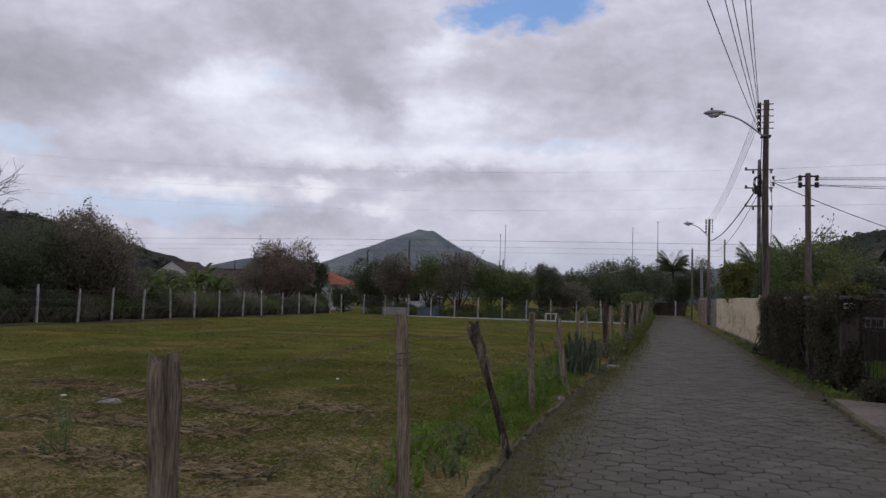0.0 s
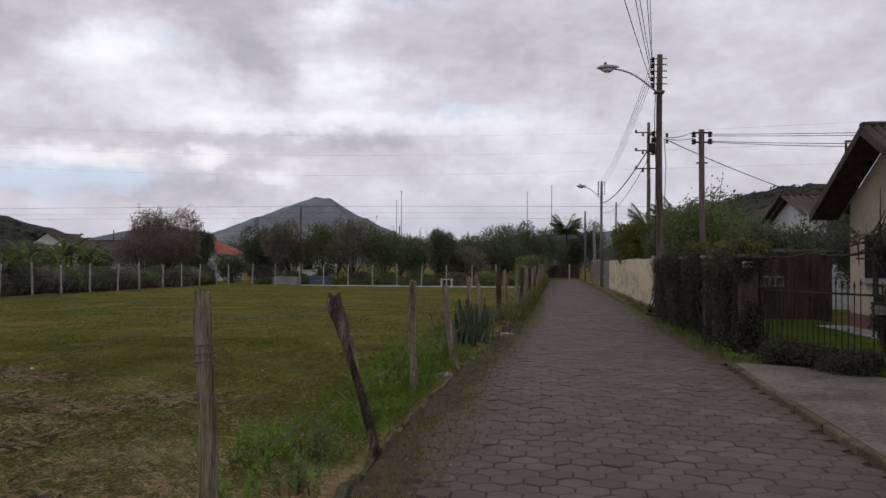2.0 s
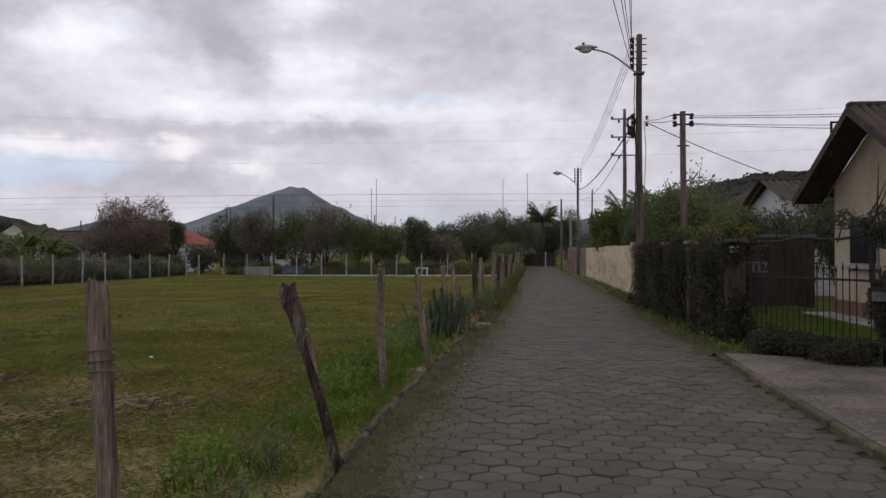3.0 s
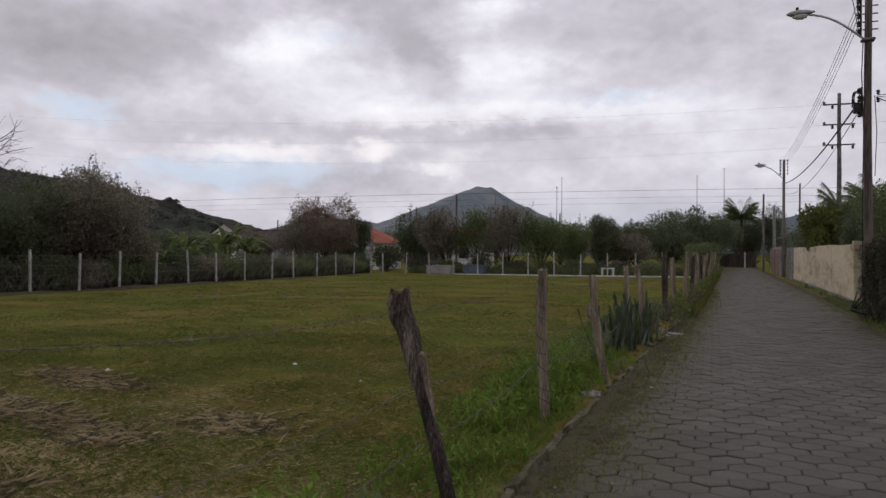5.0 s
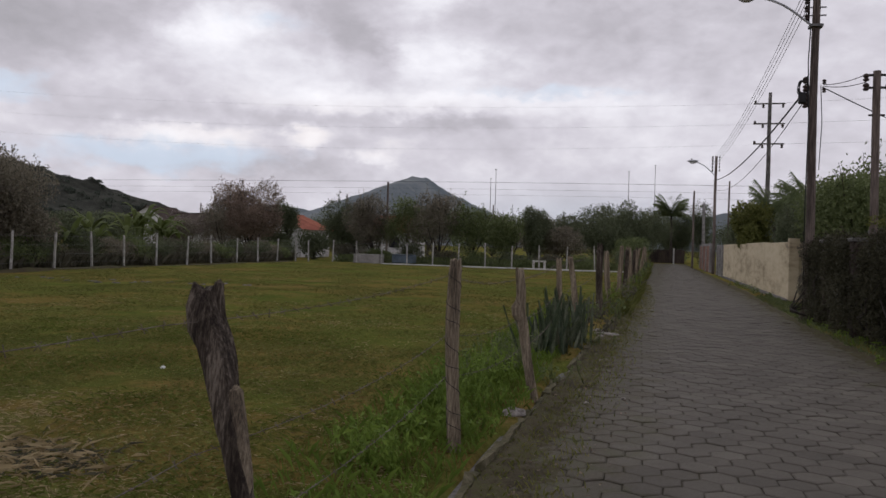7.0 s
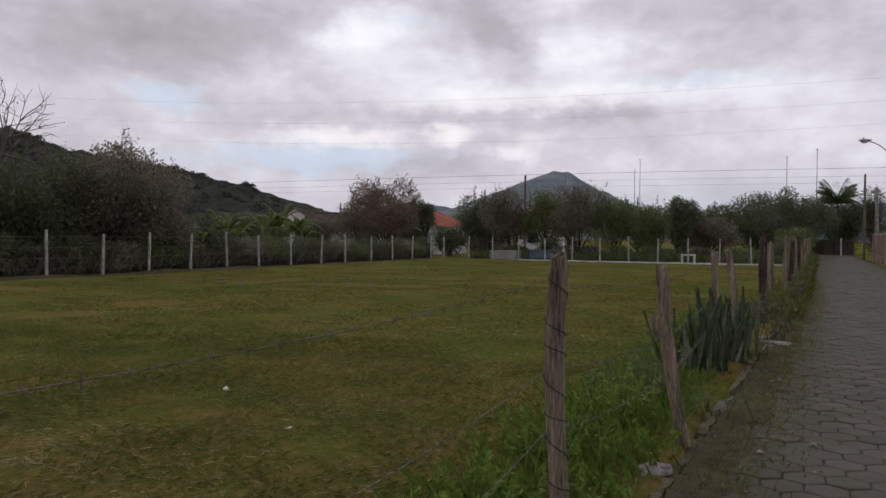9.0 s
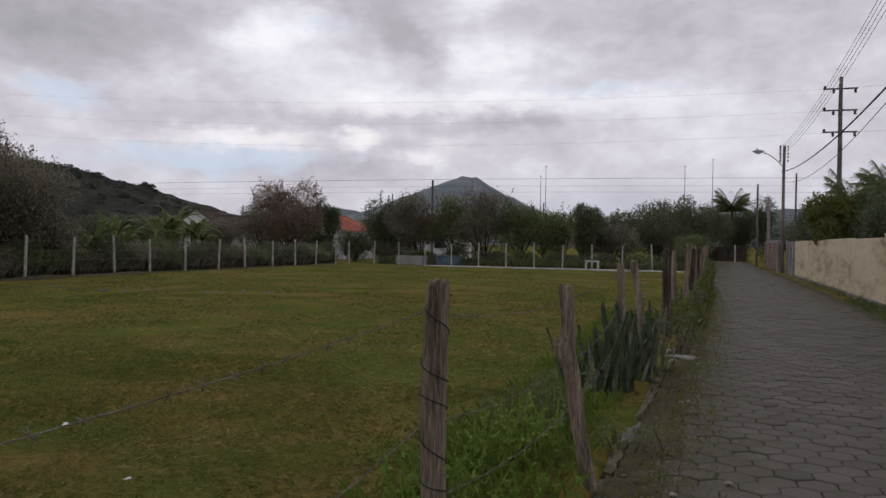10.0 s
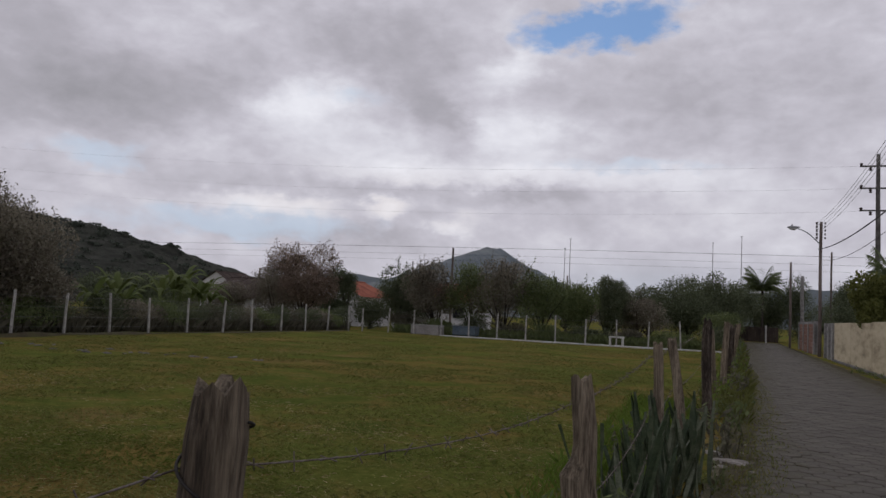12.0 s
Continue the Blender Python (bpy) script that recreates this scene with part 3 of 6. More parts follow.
# ---- hills and distance ----


def ridge(name, spine, depth, material, lump, step, seed):
    """A hill whose crest follows the spine of (x, y, z); it falls to the ground on both sides."""
    sp = np.array(spine, float)
    d = np.concatenate([[0], np.cumsum(np.hypot(*np.diff(sp[:, :2], axis=0).T))])
    s = np.arange(0, d[-1], step)
    cx, cy, cz = (np.interp(s, d, sp[:, i]) for i in range(3))
    ws = np.linspace(-1, 1, 27)
    verts = []
    for x, y, z in zip(cx, cy, cz):
        for w in ws:
            px, py = x, y + w * depth
            prof = max(0.0, 1 - abs(w) ** 1.3)
            bumpy = lump * (noise.noise((px / (step * 3), py / (step * 3), seed)) * 1.0 + 0.7 * noise.noise((px / (step * 1.1), py / (step * 1.1), seed + 4)) + 0.4 * RNG.random())
            verts.append((px, py, (z - 1) * prof + bumpy * min(1, prof * 4) - 2))
    k = len(ws)
    faces = [[i * k + j, (i + 1) * k + j, (i + 1) * k + j + 1, i * k + j + 1] for i in range(len(s) - 1) for j in range(k - 1)]
    return tagged(new(name, mesh(name, verts, faces, material, True)), kind="structure")


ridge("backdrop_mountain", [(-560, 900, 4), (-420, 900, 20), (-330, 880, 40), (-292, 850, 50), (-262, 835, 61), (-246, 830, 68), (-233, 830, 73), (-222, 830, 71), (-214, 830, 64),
                            (-190, 835, 52), (-165, 845, 41), (-130, 860, 22), (-90, 870, 6)], 330, FAR_FOREST_HAZE, 2.4, 4.0, 2)
ridge("backdrop_ridge", [(-900, 1300, 20), (-700, 1250, 48), (-620, 1230, 60), (-560, 1230, 58), (-430, 1240, 30), (-300, 1250, 36), (-100, 1250, 38), (50, 1250, 52), (300, 1250, 70), (700, 1200, 90)], 300, FAR_RIDGE_HAZE, 3.0, 16.0, 3)
HILL_W = ridge("backdrop_hill_west", [(-420, 130, 62), (-330, 170, 52), (-252, 200, 40), (-225, 202, 31.5), (-200, 205, 27.6), (-178, 206, 23.6), (-160, 208, 19.3), (-140, 208, 12.8), (-124, 206, 7), (-108, 202, 2)], 90, FOREST, 1.5, 1.6, 5)
HILL_E = ridge("backdrop_hill_east", [(30, 310, 8), (48, 308, 20), (63, 303, 28), (75, 301, 31), (93, 300, 33), (100, 300, 30), (125, 298, 36), (170, 290, 44), (260, 270, 50), (400, 240, 55)], 100, FOREST, 1.6, 2.0, 8)



def canopy(name, hill, n, size, label, seed, inside):
    """Tree crowns that cover the slope of a hill, as clumps of leaf masses."""
    r = np.random.default_rng(seed)
    co = np.array([v.co for v in hill.data.vertices])
    co = co[(co[:, 2] > 1.0) & inside(co)]
    pick = co[r.choice(len(co), n)] + r.normal(size=(n, 3)) * (1.2, 1.2, 0.3) - (0, 0, 1.1)
    rad = size * (0.6 + 0.8 * r.random(n))
    d = r.normal(size=(n, 30, 3))
    d /= np.linalg.norm(d, axis=2)[..., None]
    d[..., 2] = np.abs(d[..., 2]) * 0.8
    pts = (pick[:, None, :] + d * rad[:, None, None]).reshape(-1, 3)
    v, f = leaf_quads(pts, size * 0.34, r, 0.0, 0.7)
    return tagged(new(name, mesh(name, v, f, HILL_LEAF_HAZE)), label, "forest", kind="stuff")


canopy("hill_forest", HILL_W, 3600, 1.15, "dense dark forest on the western hill", 91, lambda c: (c[:, 1] < 212) & (c[:, 0] > -300))
canopy("hill_forest", HILL_E, 2600, 1.3, "dense dark forest on the eastern hill", 92, lambda c: (c[:, 1] < 308) & (c[:, 0] < 200))

# ---- the timber and wire fence along the road ----
POSTS = []


def fence_post(x, y, h, r, top_shift, material, label, seed, crown=0.0, knot=None, wraps=0, flare=1.15, base_z=0.0):
    rng = np.random.default_rng(seed)
    n = 26
    z = np.linspace(-0.25, h, n)
    f = np.clip(z / h, 0, 1)
    px = top_shift[0] * f + 0.012 * np.sin(f * 5 + seed)
    py = top_shift[1] * f + 0.012 * np.cos(f * 4 + seed)
    if knot:
        px += knot[1] * np.exp(-(((f - knot[0]) / 0.06) ** 2))
    rad = r * (flare - (flare - 1) * f) * (1 + 0.05 * np.sin(f * 9 + seed))
    if crown:
        rad *= 1 + crown * np.clip((f - 0.55) / 0.3, 0, 1)
    if knot:
        rad *= 1 + knot[2] * np.exp(-(((f - knot[0]) / 0.045) ** 2))
    sides = 14
    v, faces = tube_data(np.stack([px, py, z], 1), rad, sides, rough=0.0)
    v = v.reshape(n, sides, 3)
    c = np.stack([px, py, z], 1)[:, None, :]
    groove = 1 + 0.1 * (rng.random((1, sides)) - 0.5) * 2
    wobble = 1 + 0.05 * (rng.random((n, sides)) - 0.5) * 2
    v = c + (v - c) * (groove * wobble)[..., None]
    v[-1, :, 2] += (rng.random(sides) - 0.55) * r * 1.3
    v[-1, :, :2] = c[-1, :, :2] + (v[-1, :, :2] - c[-1, :, :2]) * 0.9
    v = v.reshape(-1, 3)
    last = (n - 1) * sides
    faces = faces[:-1]
    v = np.concatenate([v, [[px[-1], py[-1], h - r * 0.25]]])
    faces += [[last + j, last + (j + 1) % sides, len(v) - 1] for j in range(sides)]
    ob = new("fence_post", mesh("fence_post", v, faces, material))
    ob.location = (x, y, base_z)
    tagged(ob, label, "fence post", "timber posts of the roadside fence")
    if wraps:
        t = np.linspace(0, 1, 24 * wraps)
        zz = h * (0.97 - 0.85 * t + 0.02 * np.sin(t * 21))
        a = t * wraps * 2 * np.pi
        rr = np.interp(zz, z, rad) * 1.05 + 0.002
        pts = np.stack([np.interp(zz, z, px) + rr * np.cos(a), np.interp(zz, z, py) + rr * np.sin(a), zz], 1)
        part("wire_wrap", tubes_mesh("wire_wrap", [(pts, 0.0024)], IRON, 5), None, ob, "dark wire wound round the post")
    POSTS.append((x, y, base_z, h, top_shift))
    return ob


fence_post(-3.82, 3.52, 1.32, 0.043, (0.03, -0.02), GREY_WOOD, "thick grey weathered timber fence post with a split", 11, crown=0.12, flare=1.0)
P2 = fence_post(-3.86, 6.31, 1.40, 0.036, (-0.02, 0.0), GREY_WOOD, "straight grey timber fence post with loose wire ends", 12, flare=1.12)
items = []
for s, zz in ((1, 1.12), (-1, 1.1), (1, 1.07), (-1, 1.05)):
    items.append(([(0.03 * s, -0.03, zz), (0.09 * s, -0.05, zz + 0.02), (0.13 * s, -0.04, zz - 0.03)], 0.0022))
a = np.linspace(0, 6 * np.pi, 70)
items.append((np.stack([0.052 * np.cos(a) - 0.015, 0.052 * np.sin(a), 1.05 + 0.006 * a], 1), 0.003))
part("wire_ends", tubes_mesh("wire_ends", items, RUST_WIRE, 5), None, P2, "loose rusty wire ends twisted round the post")
P3 = fence_post(-3.612, 8.95, 1.27, 0.034, (-0.40, 0.28), DARK_WOOD, "leaning rotten timber fence post with a charred forked top", 13, crown=0.55, flare=1.0, knot=(0.93, -0.035, 0.1))
v, f = tube_data([(-0.16, 0.11, 0.5), (-0.205, 0.15, 0.7), (-0.245, 0.175, 0.86), (-0.262, 0.19, 0.95), (-0.264, 0.192, 0.97)], [0.016, 0.026, 0.03, 0.024, 0.006], 10, rough=0.25, rng=np.random.default_rng(4))
part("split_stub", mesh("split_stub", v, f, GREY_WOOD), None, P3, "grey split half that ends lower than the top")
v, f = tube_data([(-0.39, 0.27, 1.17), (-0.385, 0.275, 1.25), (-0.375, 0.27, 1.29), (-0.375, 0.27, 1.3)], [0.03, 0.024, 0.014, 0.004], 8, rough=0.35, rng=np.random.default_rng(6))
part("prong", mesh("prong", v, f, DARK_WOOD), None, P3, "charred splintered prong")
fence_post(-3.83, 12.1, 1.33, 0.042, (-0.01, 0.0), GREY_WOOD, "grey timber fence post wound with dark wire", 14, wraps=8, flare=1.1)
fence_post(-3.55, 14.2, 1.22, 0.045, (-0.17, -0.03), GREY_WOOD, "knotty grey timber fence post leaning a little", 15, knot=(0.69, -0.04, 0.55), flare=1.0)
fence_post(-3.64, 17.6, 1.28, 0.036, (-0.06, 0.0), GREY_WOOD, "thin grey timber fence post behind sword plants", 16)
fence_post(-3.52, 19.3, 1.28, 0.042, (-0.17, 0.1), GREY_WOOD, "leaning grey timber fence post", 17)
rows = [(-3.42, 23.2, 1.5, 0.0), (-3.32, 26.2, 1.35, -0.1), (-3.18, 29.3, 1.5, 0.03), (-3.08, 31.8, 1.4, 0.05), (-3.02, 34.5, 1.5, -0.04)]
rows += [(kerb_x(y) - 0.2, y, 1.3 + 0.25 * RNG.random(), 0.12 * RNG.normal()) for y in np.arange(37, 84, 2.7)]
for i, (x, y, h, lean) in enumerate(rows):
    fence_post(x, y, h, 0.045 + 0.02 * RNG.random(), (lean, 0.05 * RNG.normal()), GREY_WOOD if i % 3 else DARK_WOOD, "grey weathered timber fence post", 20 + i)

for level, drop, label in ((0.92, 0.03, "top strand of rusty barbed wire on timber posts"), (0.62, 0.05, "middle strand of rusty barbed wire on timber posts"), (0.41, 0.05, "low strand of rusty barbed wire on timber posts")):
    pts, barbs = [], []
    line = [(-3.75, -4.0, 0.0, 1.4, (0, 0))] + POSTS
    for p, q in zip(line, line[1:]):
        a = (p[0] + p[4][0] * level - 0.05, p[1], p[2] + p[3] * level)
        b = (q[0] + q[4][0] * level - 0.05, q[1], q[2] + q[3] * level)
        pts.append(sag(a, b, drop + 0.02 * RNG.random(), 12)[:-1])
    pts = np.concatenate(pts)
    ob = new("barbed_wire", tubes_mesh("barbed_wire", [(pts, 0.0016)], RUST_WIRE, 5))
    tagged(ob, label, "barbed wire", "strands of the roadside fence")
    near = pts[(pts[:, 1] > 4) & (pts[:, 1] < 22)]
    s = np.concatenate([[0], np.cumsum(np.linalg.norm(np.diff(near, axis=0), axis=1))])
    for u in np.arange(0, s[-1], 0.11):
        c = np.array([np.interp(u, s, near[:, i]) for i in range(3)])
        for _ in range(2):
            d = RNG.normal(size=3)
            d[1] *= 0.3
            d *= 0.016 / np.linalg.norm(d)
            barbs.append(([c - d, c + d], 0.0013))
    part("barb_set", tubes_mesh("barb_set", barbs, RUST_WIRE, 4), None, ob)["kind"] = "stuff"

# ---- concrete posts round the field ----


def concrete_post_mesh(h, bend):
    bm = bmesh.new()
    prof = [(-0.036, -0.034), (0.036, -0.034), (0.036, 0.034), (-0.036, 0.034)]
    rings = []
    for z, s, dx in ((-0.3, 1.0, 0), (h * 0.5, 0.95, bend * 0.3), (h - 0.03, 0.9, bend), (h, 0.7, bend)):
        rings.append([bm.verts.new((dx + x * s, y * s, z)) for x, y in prof])
    for r, q in zip(rings, rings[1:]):
        for i in range(4):
            bm.faces.new((r[i], r[(i + 1) % 4], q[(i + 1) % 4], q[i]))
    bm.faces.new(rings[0][::-1])
    bm.faces.new(rings[-1])
    me = bpy.data.meshes.new("concrete_post")
    bm.to_mesh(me)
    bm.free()
    me.materials.append(POST_WHITE)
    return me


CPOST = [concrete_post_mesh(h, b) for h, b in ((1.45, 0.0), (1.42, 0.03), (1.5, -0.03), (1.38, 0.01))]
west, north = [], []
for y in list(np.arange(13.6, 37.6, 2.1)) + [39.1, 41.5, 43.9, 46.4, 49.0, 51.5, 54.1]:
    west.append((-23.8 + 0.04 * RNG.normal(), y, 0.03))
for i, x in enumerate(np.arange(-23.27, -3.6, 1.64)):
    north.append((x, 54.9 + 0.03 * RNG.normal(), 0.03))
for i, (x, y, z) in enumerate(west + north):
    ob = new("concrete_post", CPOST[i % 4])
    ob.matrix_world = pose(x, y, z, 1.5 * RNG.normal(), 1.5 * RNG.normal(), 10 * RNG.normal())
    tagged(ob, "slim whitish concrete post of the field fence", "fence post", "concrete posts round the field")
for line, label in ((west, "thin steel wire strung between concrete posts"), (north, "thin steel wire behind the white kerb")):
    for h in (0.3, 0.62, 0.95, 1.28):
        tagged(new("fence_wire", tubes_mesh("fence_wire", [(np.array([(x, y, z + h) for x, y, z in line]), 0.0045)], STEEL, 4)), label, "fence wire", "wires of the field fence")
bm = box_bm(-18.3, -3.2, 54.55, 54.7, -0.1, 0.11, 0.02)
me = bpy.data.meshes.new("kerb_white")
bm.to_mesh(me)
bm.free()
me.materials.append(WHITE_PAINT)
tagged(new("kerb_white", me), kind="structure")
bm = bmesh.new()
pts = [(-23.65, y) for y in np.arange(10, 55, 1.5)]
rings = [[bm.verts.new((x + dx, y, z + 0.03 * RNG.normal())) for dx, z in ((-0.35, -0.05), (-0.2, 0.09), (0.05, 0.1), (0.25, -0.05))] for x, y in pts]
for r, q in zip(rings, rings[1:]):
    for i in range(3):
        bm.faces.new((r[i], r[i + 1], q[i + 1], q[i]))
me = bpy.data.meshes.new("kerb_field")
bm.to_mesh(me)
bm.free()
me.materials.append(VERGE_DIRT)
tagged(new("kerb_field", me), kind="structure")

# ---- things at the far side of the field ----
ob = thing("water_trough", -19.4, 55.5, 0.0, "grey concrete water trough beside the field kerb", "trough")
bm = box_bm(-0.85, 0.85, -0.5, 0.5, 0, 0.62, 0.02)
topf = max((f for f in bm.faces), key=lambda f: f.calc_center_median().z + f.calc_area())
r = bmesh.ops.inset_region(bm, faces=[topf], thickness=0.12)
bmesh.ops.translate(bm, verts=topf.verts, vec=(0, 0, -0.3))
part("basin", bm, GREY_PLASTER, ob)
part("plinth", box_bm(-0.9, 0.3, -0.55, 0.55, 0, 0.1, 0.01), OLD_CONCRETE, ob)
ob = thing("cattle_feeder", -17.1, 55.6, 0.0, "faded blue-grey feed bin on short legs", "feed bin")
part("bin", box_bm(-0.68, 0.68, -0.4, 0.4, 0.14, 0.62, 0.03), BLUE_PAINT, ob)
part("lid", box_bm(-0.72, 0.72, -0.44, 0.44, 0.62, 0.67, 0.01), BLUE_PAINT, ob)
for sx in (-0.6, 0.6):
    for sy in (-0.32, 0.32):
        part("leg", box_bm(sx - 0.04, sx + 0.04, sy - 0.04, sy + 0.04, 0, 0.14), IRON, ob)
ob = thing("bench", -8.55, 55.3, 0.0, "small whitewashed bench at the field edge", "bench")
part("seat", box_bm(-0.4, 0.4, -0.18, 0.18, 0.48, 0.56, 0.01), WHITE_PAINT, ob)
for sx in (-0.33, 0.33):
    part("leg", box_bm(sx - 0.05, sx + 0.05, -0.15, 0.15, 0, 0.48, 0.008), WHITE_PAINT, ob)

# ---- utility poles, lamps and lines ----


def pole(name, x, y, h, r0, r1, material, label, group=""):
    ob = thing(name, x, y, 0, label, "utility pole", group)
    z = np.linspace(-0.4, h, 10)
    v, f = tube_data(np.stack([0.01 * np.sin(z), 0.01 * np.cos(z * 1.3), z], 1), np.linspace(r0, r1, 10), 12)
    part("shaft", mesh("shaft", v, f, material, True), None, ob)
    return ob


def insulator(parent, x, y, z, s=1.0, sign=-1):
    prof = [(-0.06, 0.015), (-0.055, 0.035), (-0.03, 0.05), (-0.02, 0.03), (0.0, 0.03), (0.01, 0.05), (0.04, 0.04), (0.055, 0.02)]
    v, f = tube_data([(x, y, z + a * s) for a, _ in prof], [b * s for _, b in prof], 8)
    part("insulator", mesh("insulator", v, f, PORCELAIN, True), None, parent)


def lamp_arm(parent, base, head, s=1.0):
    """A bent tube arm with a cobra-head lantern at its end, in the pole's own coordinates."""
    b, h = np.array(base, float), np.array(head, float)
    t = np.linspace(0, 1, 10)[:, None]
    p = b + (h - b) * t
    p[:, 2] += 0.16 * s * np.sin(t[:, 0] * np.pi) ** 1.2
    arm = part("lamp_arm", tubes_mesh("lamp_arm", [(p, 0.025 * s)], LAMP_METAL, 8), None, parent, "thin grey bent lamp arm")
    prof = [(-0.02, 0.03), (0.05, 0.055), (0.16, 0.1), (0.34, 0.125), (0.48, 0.1), (0.56, 0.05), (0.585, 0.01)]
    d = (h - b) * (1, 1, 0)
    d /= np.linalg.norm(d)
    pts = [h + d * (a - 0.3) * s + (0, 0, 0.02 - 0.03 * a) for a, _ in prof]
    v, f = tube_data(pts, [q * s for _, q in prof], 10)
    c = h[2]
    v[:, 2] = c + (v[:, 2] - c) * 0.62
    lamp = part("lamp_head", mesh("lamp_head", v, f, LAMP_METAL, True), None, parent, "grey cobra-head street lantern")
    pts = [h + d * (a - 0.3) * s + (0, 0, -0.05 * s) for a in (0.14, 0.24, 0.36, 0.46)]
    v, f = tube_data(pts, [0.05 * s, 0.095 * s, 0.09 * s, 0.04 * s], 10)
    part("lens", mesh("lens", v, f, LAMP_GLASS, True), None, lamp)
    v, f = tube_data([h + d * 0.05 * s + (0, 0, 0.06 * s), h + d * 0.05 * s + (0, 0, 0.14 * s)], 0.035 * s, 8)
    part("photocell", mesh("photocell", v, f, CABLE, True), None, lamp)


MAIN = pole("street_pole", 0.83, 25.27, 7.28, 0.1, 0.075, POLE_WOOD, "tall dark wooden utility pole carrying a street lamp", "wooden poles of the street")
lamp_arm(MAIN, (-0.06, -0.02, 6.25), (-1.4, 0.06, 6.98))
part("insulator_rack", box_bm(-0.17, -0.13, -0.02, 0.02, 6.35, 7.22), IRON, MAIN)
part("insulator_rack", box_bm(-0.15, -0.11, -0.02, 0.02, 4.55, 5.2), IRON, MAIN)
part("band", box_bm(-0.14, 0.13, -0.13, 0.13, 6.22, 6.28, 0.01), STEEL, MAIN)
for z in (6.45, 6.62, 6.8, 6.98, 7.14):
    insulator(MAIN, -0.19, 0, z, 1.1)
    part("bolt", box_bm(-0.12, 0.2, -0.012, 0.012, z + 0.02, z + 0.045), STEEL, MAIN)
for z in (4.6, 4.78, 4.95, 5.12):
    insulator(MAIN, -0.17, 0, z, 1.2)
for z in (4.9, 5.08):
    insulator(MAIN, 0.2, 0, z, 0.9)
part("junction_box", box_bm(-0.3, -0.16, -0.08, 0.08, 4.62, 4.86, 0.02), CABLE, MAIN, "black cable junction box")
coil = np.linspace(0, 8 * np.pi, 90)
part("cable_coil", tubes_mesh("cable_coil", [(np.stack([-0.22 + 0.09 * np.cos(coil) + 0.03 * np.sin(coil * 0.37), 0.05 * np.sin(coil * 0.7), 4.95 + 0.16 * np.sin(coil)], 1), 0.012),
                                           ([(-0.12, -0.1, 6.2), (-0.15, -0.12, 5.5), (-0.11, -0.12, 4.2), (-0.13, -0.12, 2.5), (-0.12, -0.13, 0.3)], 0.012),
                                           ([(0.12, -0.06, 5.0), (0.16, -0.08, 4.2), (0.12, -0.1, 3.2)], 0.009)], CABLE, 5), None, MAIN, "black cables looped and hanging down the pole")

SERVICE = pole("service_pole", 1.66, 23.72, 4.96, 0.085, 0.07, POLE_WOOD, "short dark wooden service pole with insulators", "wooden poles of the street")
part("crossbar", box_bm(-0.2, 0.2, -0.02, 0.02, 4.86, 4.9), IRON, SERVICE)
part("crossbar", box_bm(-0.18, 0.18, -0.02, 0.02, 4.62, 4.66), IRON, SERVICE)
for sx in (-0.2, 0.2):
    for z in (4.66, 4.84):
        insulator(SERVICE, sx, 0, z, 1.3)
part("hook", box_bm(-0.14, 0.14, -0.03, 0.03, 4.1, 4.13), IRON, SERVICE)

FARP = pole("street_pole", 1.62, 58.0, 7.15, 0.095, 0.075, POLE_WOOD, "distant wooden utility pole carrying a street lamp", "wooden poles of the street")
lamp_arm(FARP, (-0.06, 0, 6.0), (-1.36, 0, 6.85), 1.1)
for z in (6.3, 6.5, 6.7, 6.9, 7.08):
    insulator(FARP, -0.2, 0, z, 1.3)
    insulator(FARP, 0.2, 0, z, 1.0)

TALL = pole("transmission_pole", 6.25, 70.0, 13.15, 0.2, 0.12, OLD_CONCRETE, "tall grey concrete pole with three crossarms")
for z in (12.35, 10.88, 9.4):
    part("crossarm", box_bm(-1.1, 1.05, -0.05, 0.05, z - 0.05, z + 0.05), OLD_CONCRETE, TALL)
    for sx in (-1.0, -0.45, 0.9):
        insulator(TALL, sx, 0, z - 0.18 if sx > -0.9 else z + 0.1, 2.2)
for x, y, h, r, m, label in ((1.42, 75, 6.25, 0.09, POLE_WOOD, "slim greenish timber pole beside the gate"), (2.25, 75.5, 5.3, 0.14, CONCRETE, "pale concrete post beside the street"),
                             (4.1, 75, 7.05, 0.08, POLE_WOOD, "dark thin pole rising above the palms"), (-22.9, 70, 6.35, 0.1, POLE_WOOD, "dark pole above the trees"),
                             (-25.0, 130, 7.6, 0.12, POLE_WOOD, "short dark pole near the masts"), (-40.5, 71, 4.4, 0.07, POLE_WOOD, "thin pole above the far roofs"), (-33.2, 88, 6.4, 0.08, POLE_WOOD, "thin pole beside the red roof")):
    pole("utility_pole", x, y, h, r, r * 0.8, m, label)
for x, z in ((-25.5, 11.6), (-24.72, 13.05), (-4.68, 12.8), (-0.9, 13.75), (22.0, 12.0)):
    ob = thing("light_mast", x, 130, 0, "thin steel light mast far behind the trees", "mast", "masts behind the trees")
    part("shaft", tubes_mesh("shaft", [([(0, 0, -0.3), (0, 0, z * 0.5), (0, 0, z)], [0.07, 0.05, 0.035])], OLD_CONCRETE, 6), None, ob)
    part("lamp_head", box_bm(-0.14, 0.14, -0.1, 0.1, z, z + 0.09, 0.02), LAMP_METAL, ob)


def line(label, items, material=CABLE, name="power_line"):
    return tagged(new(name, tubes_mesh(name, items, material, 5)), label, "power line", "overhead lines")


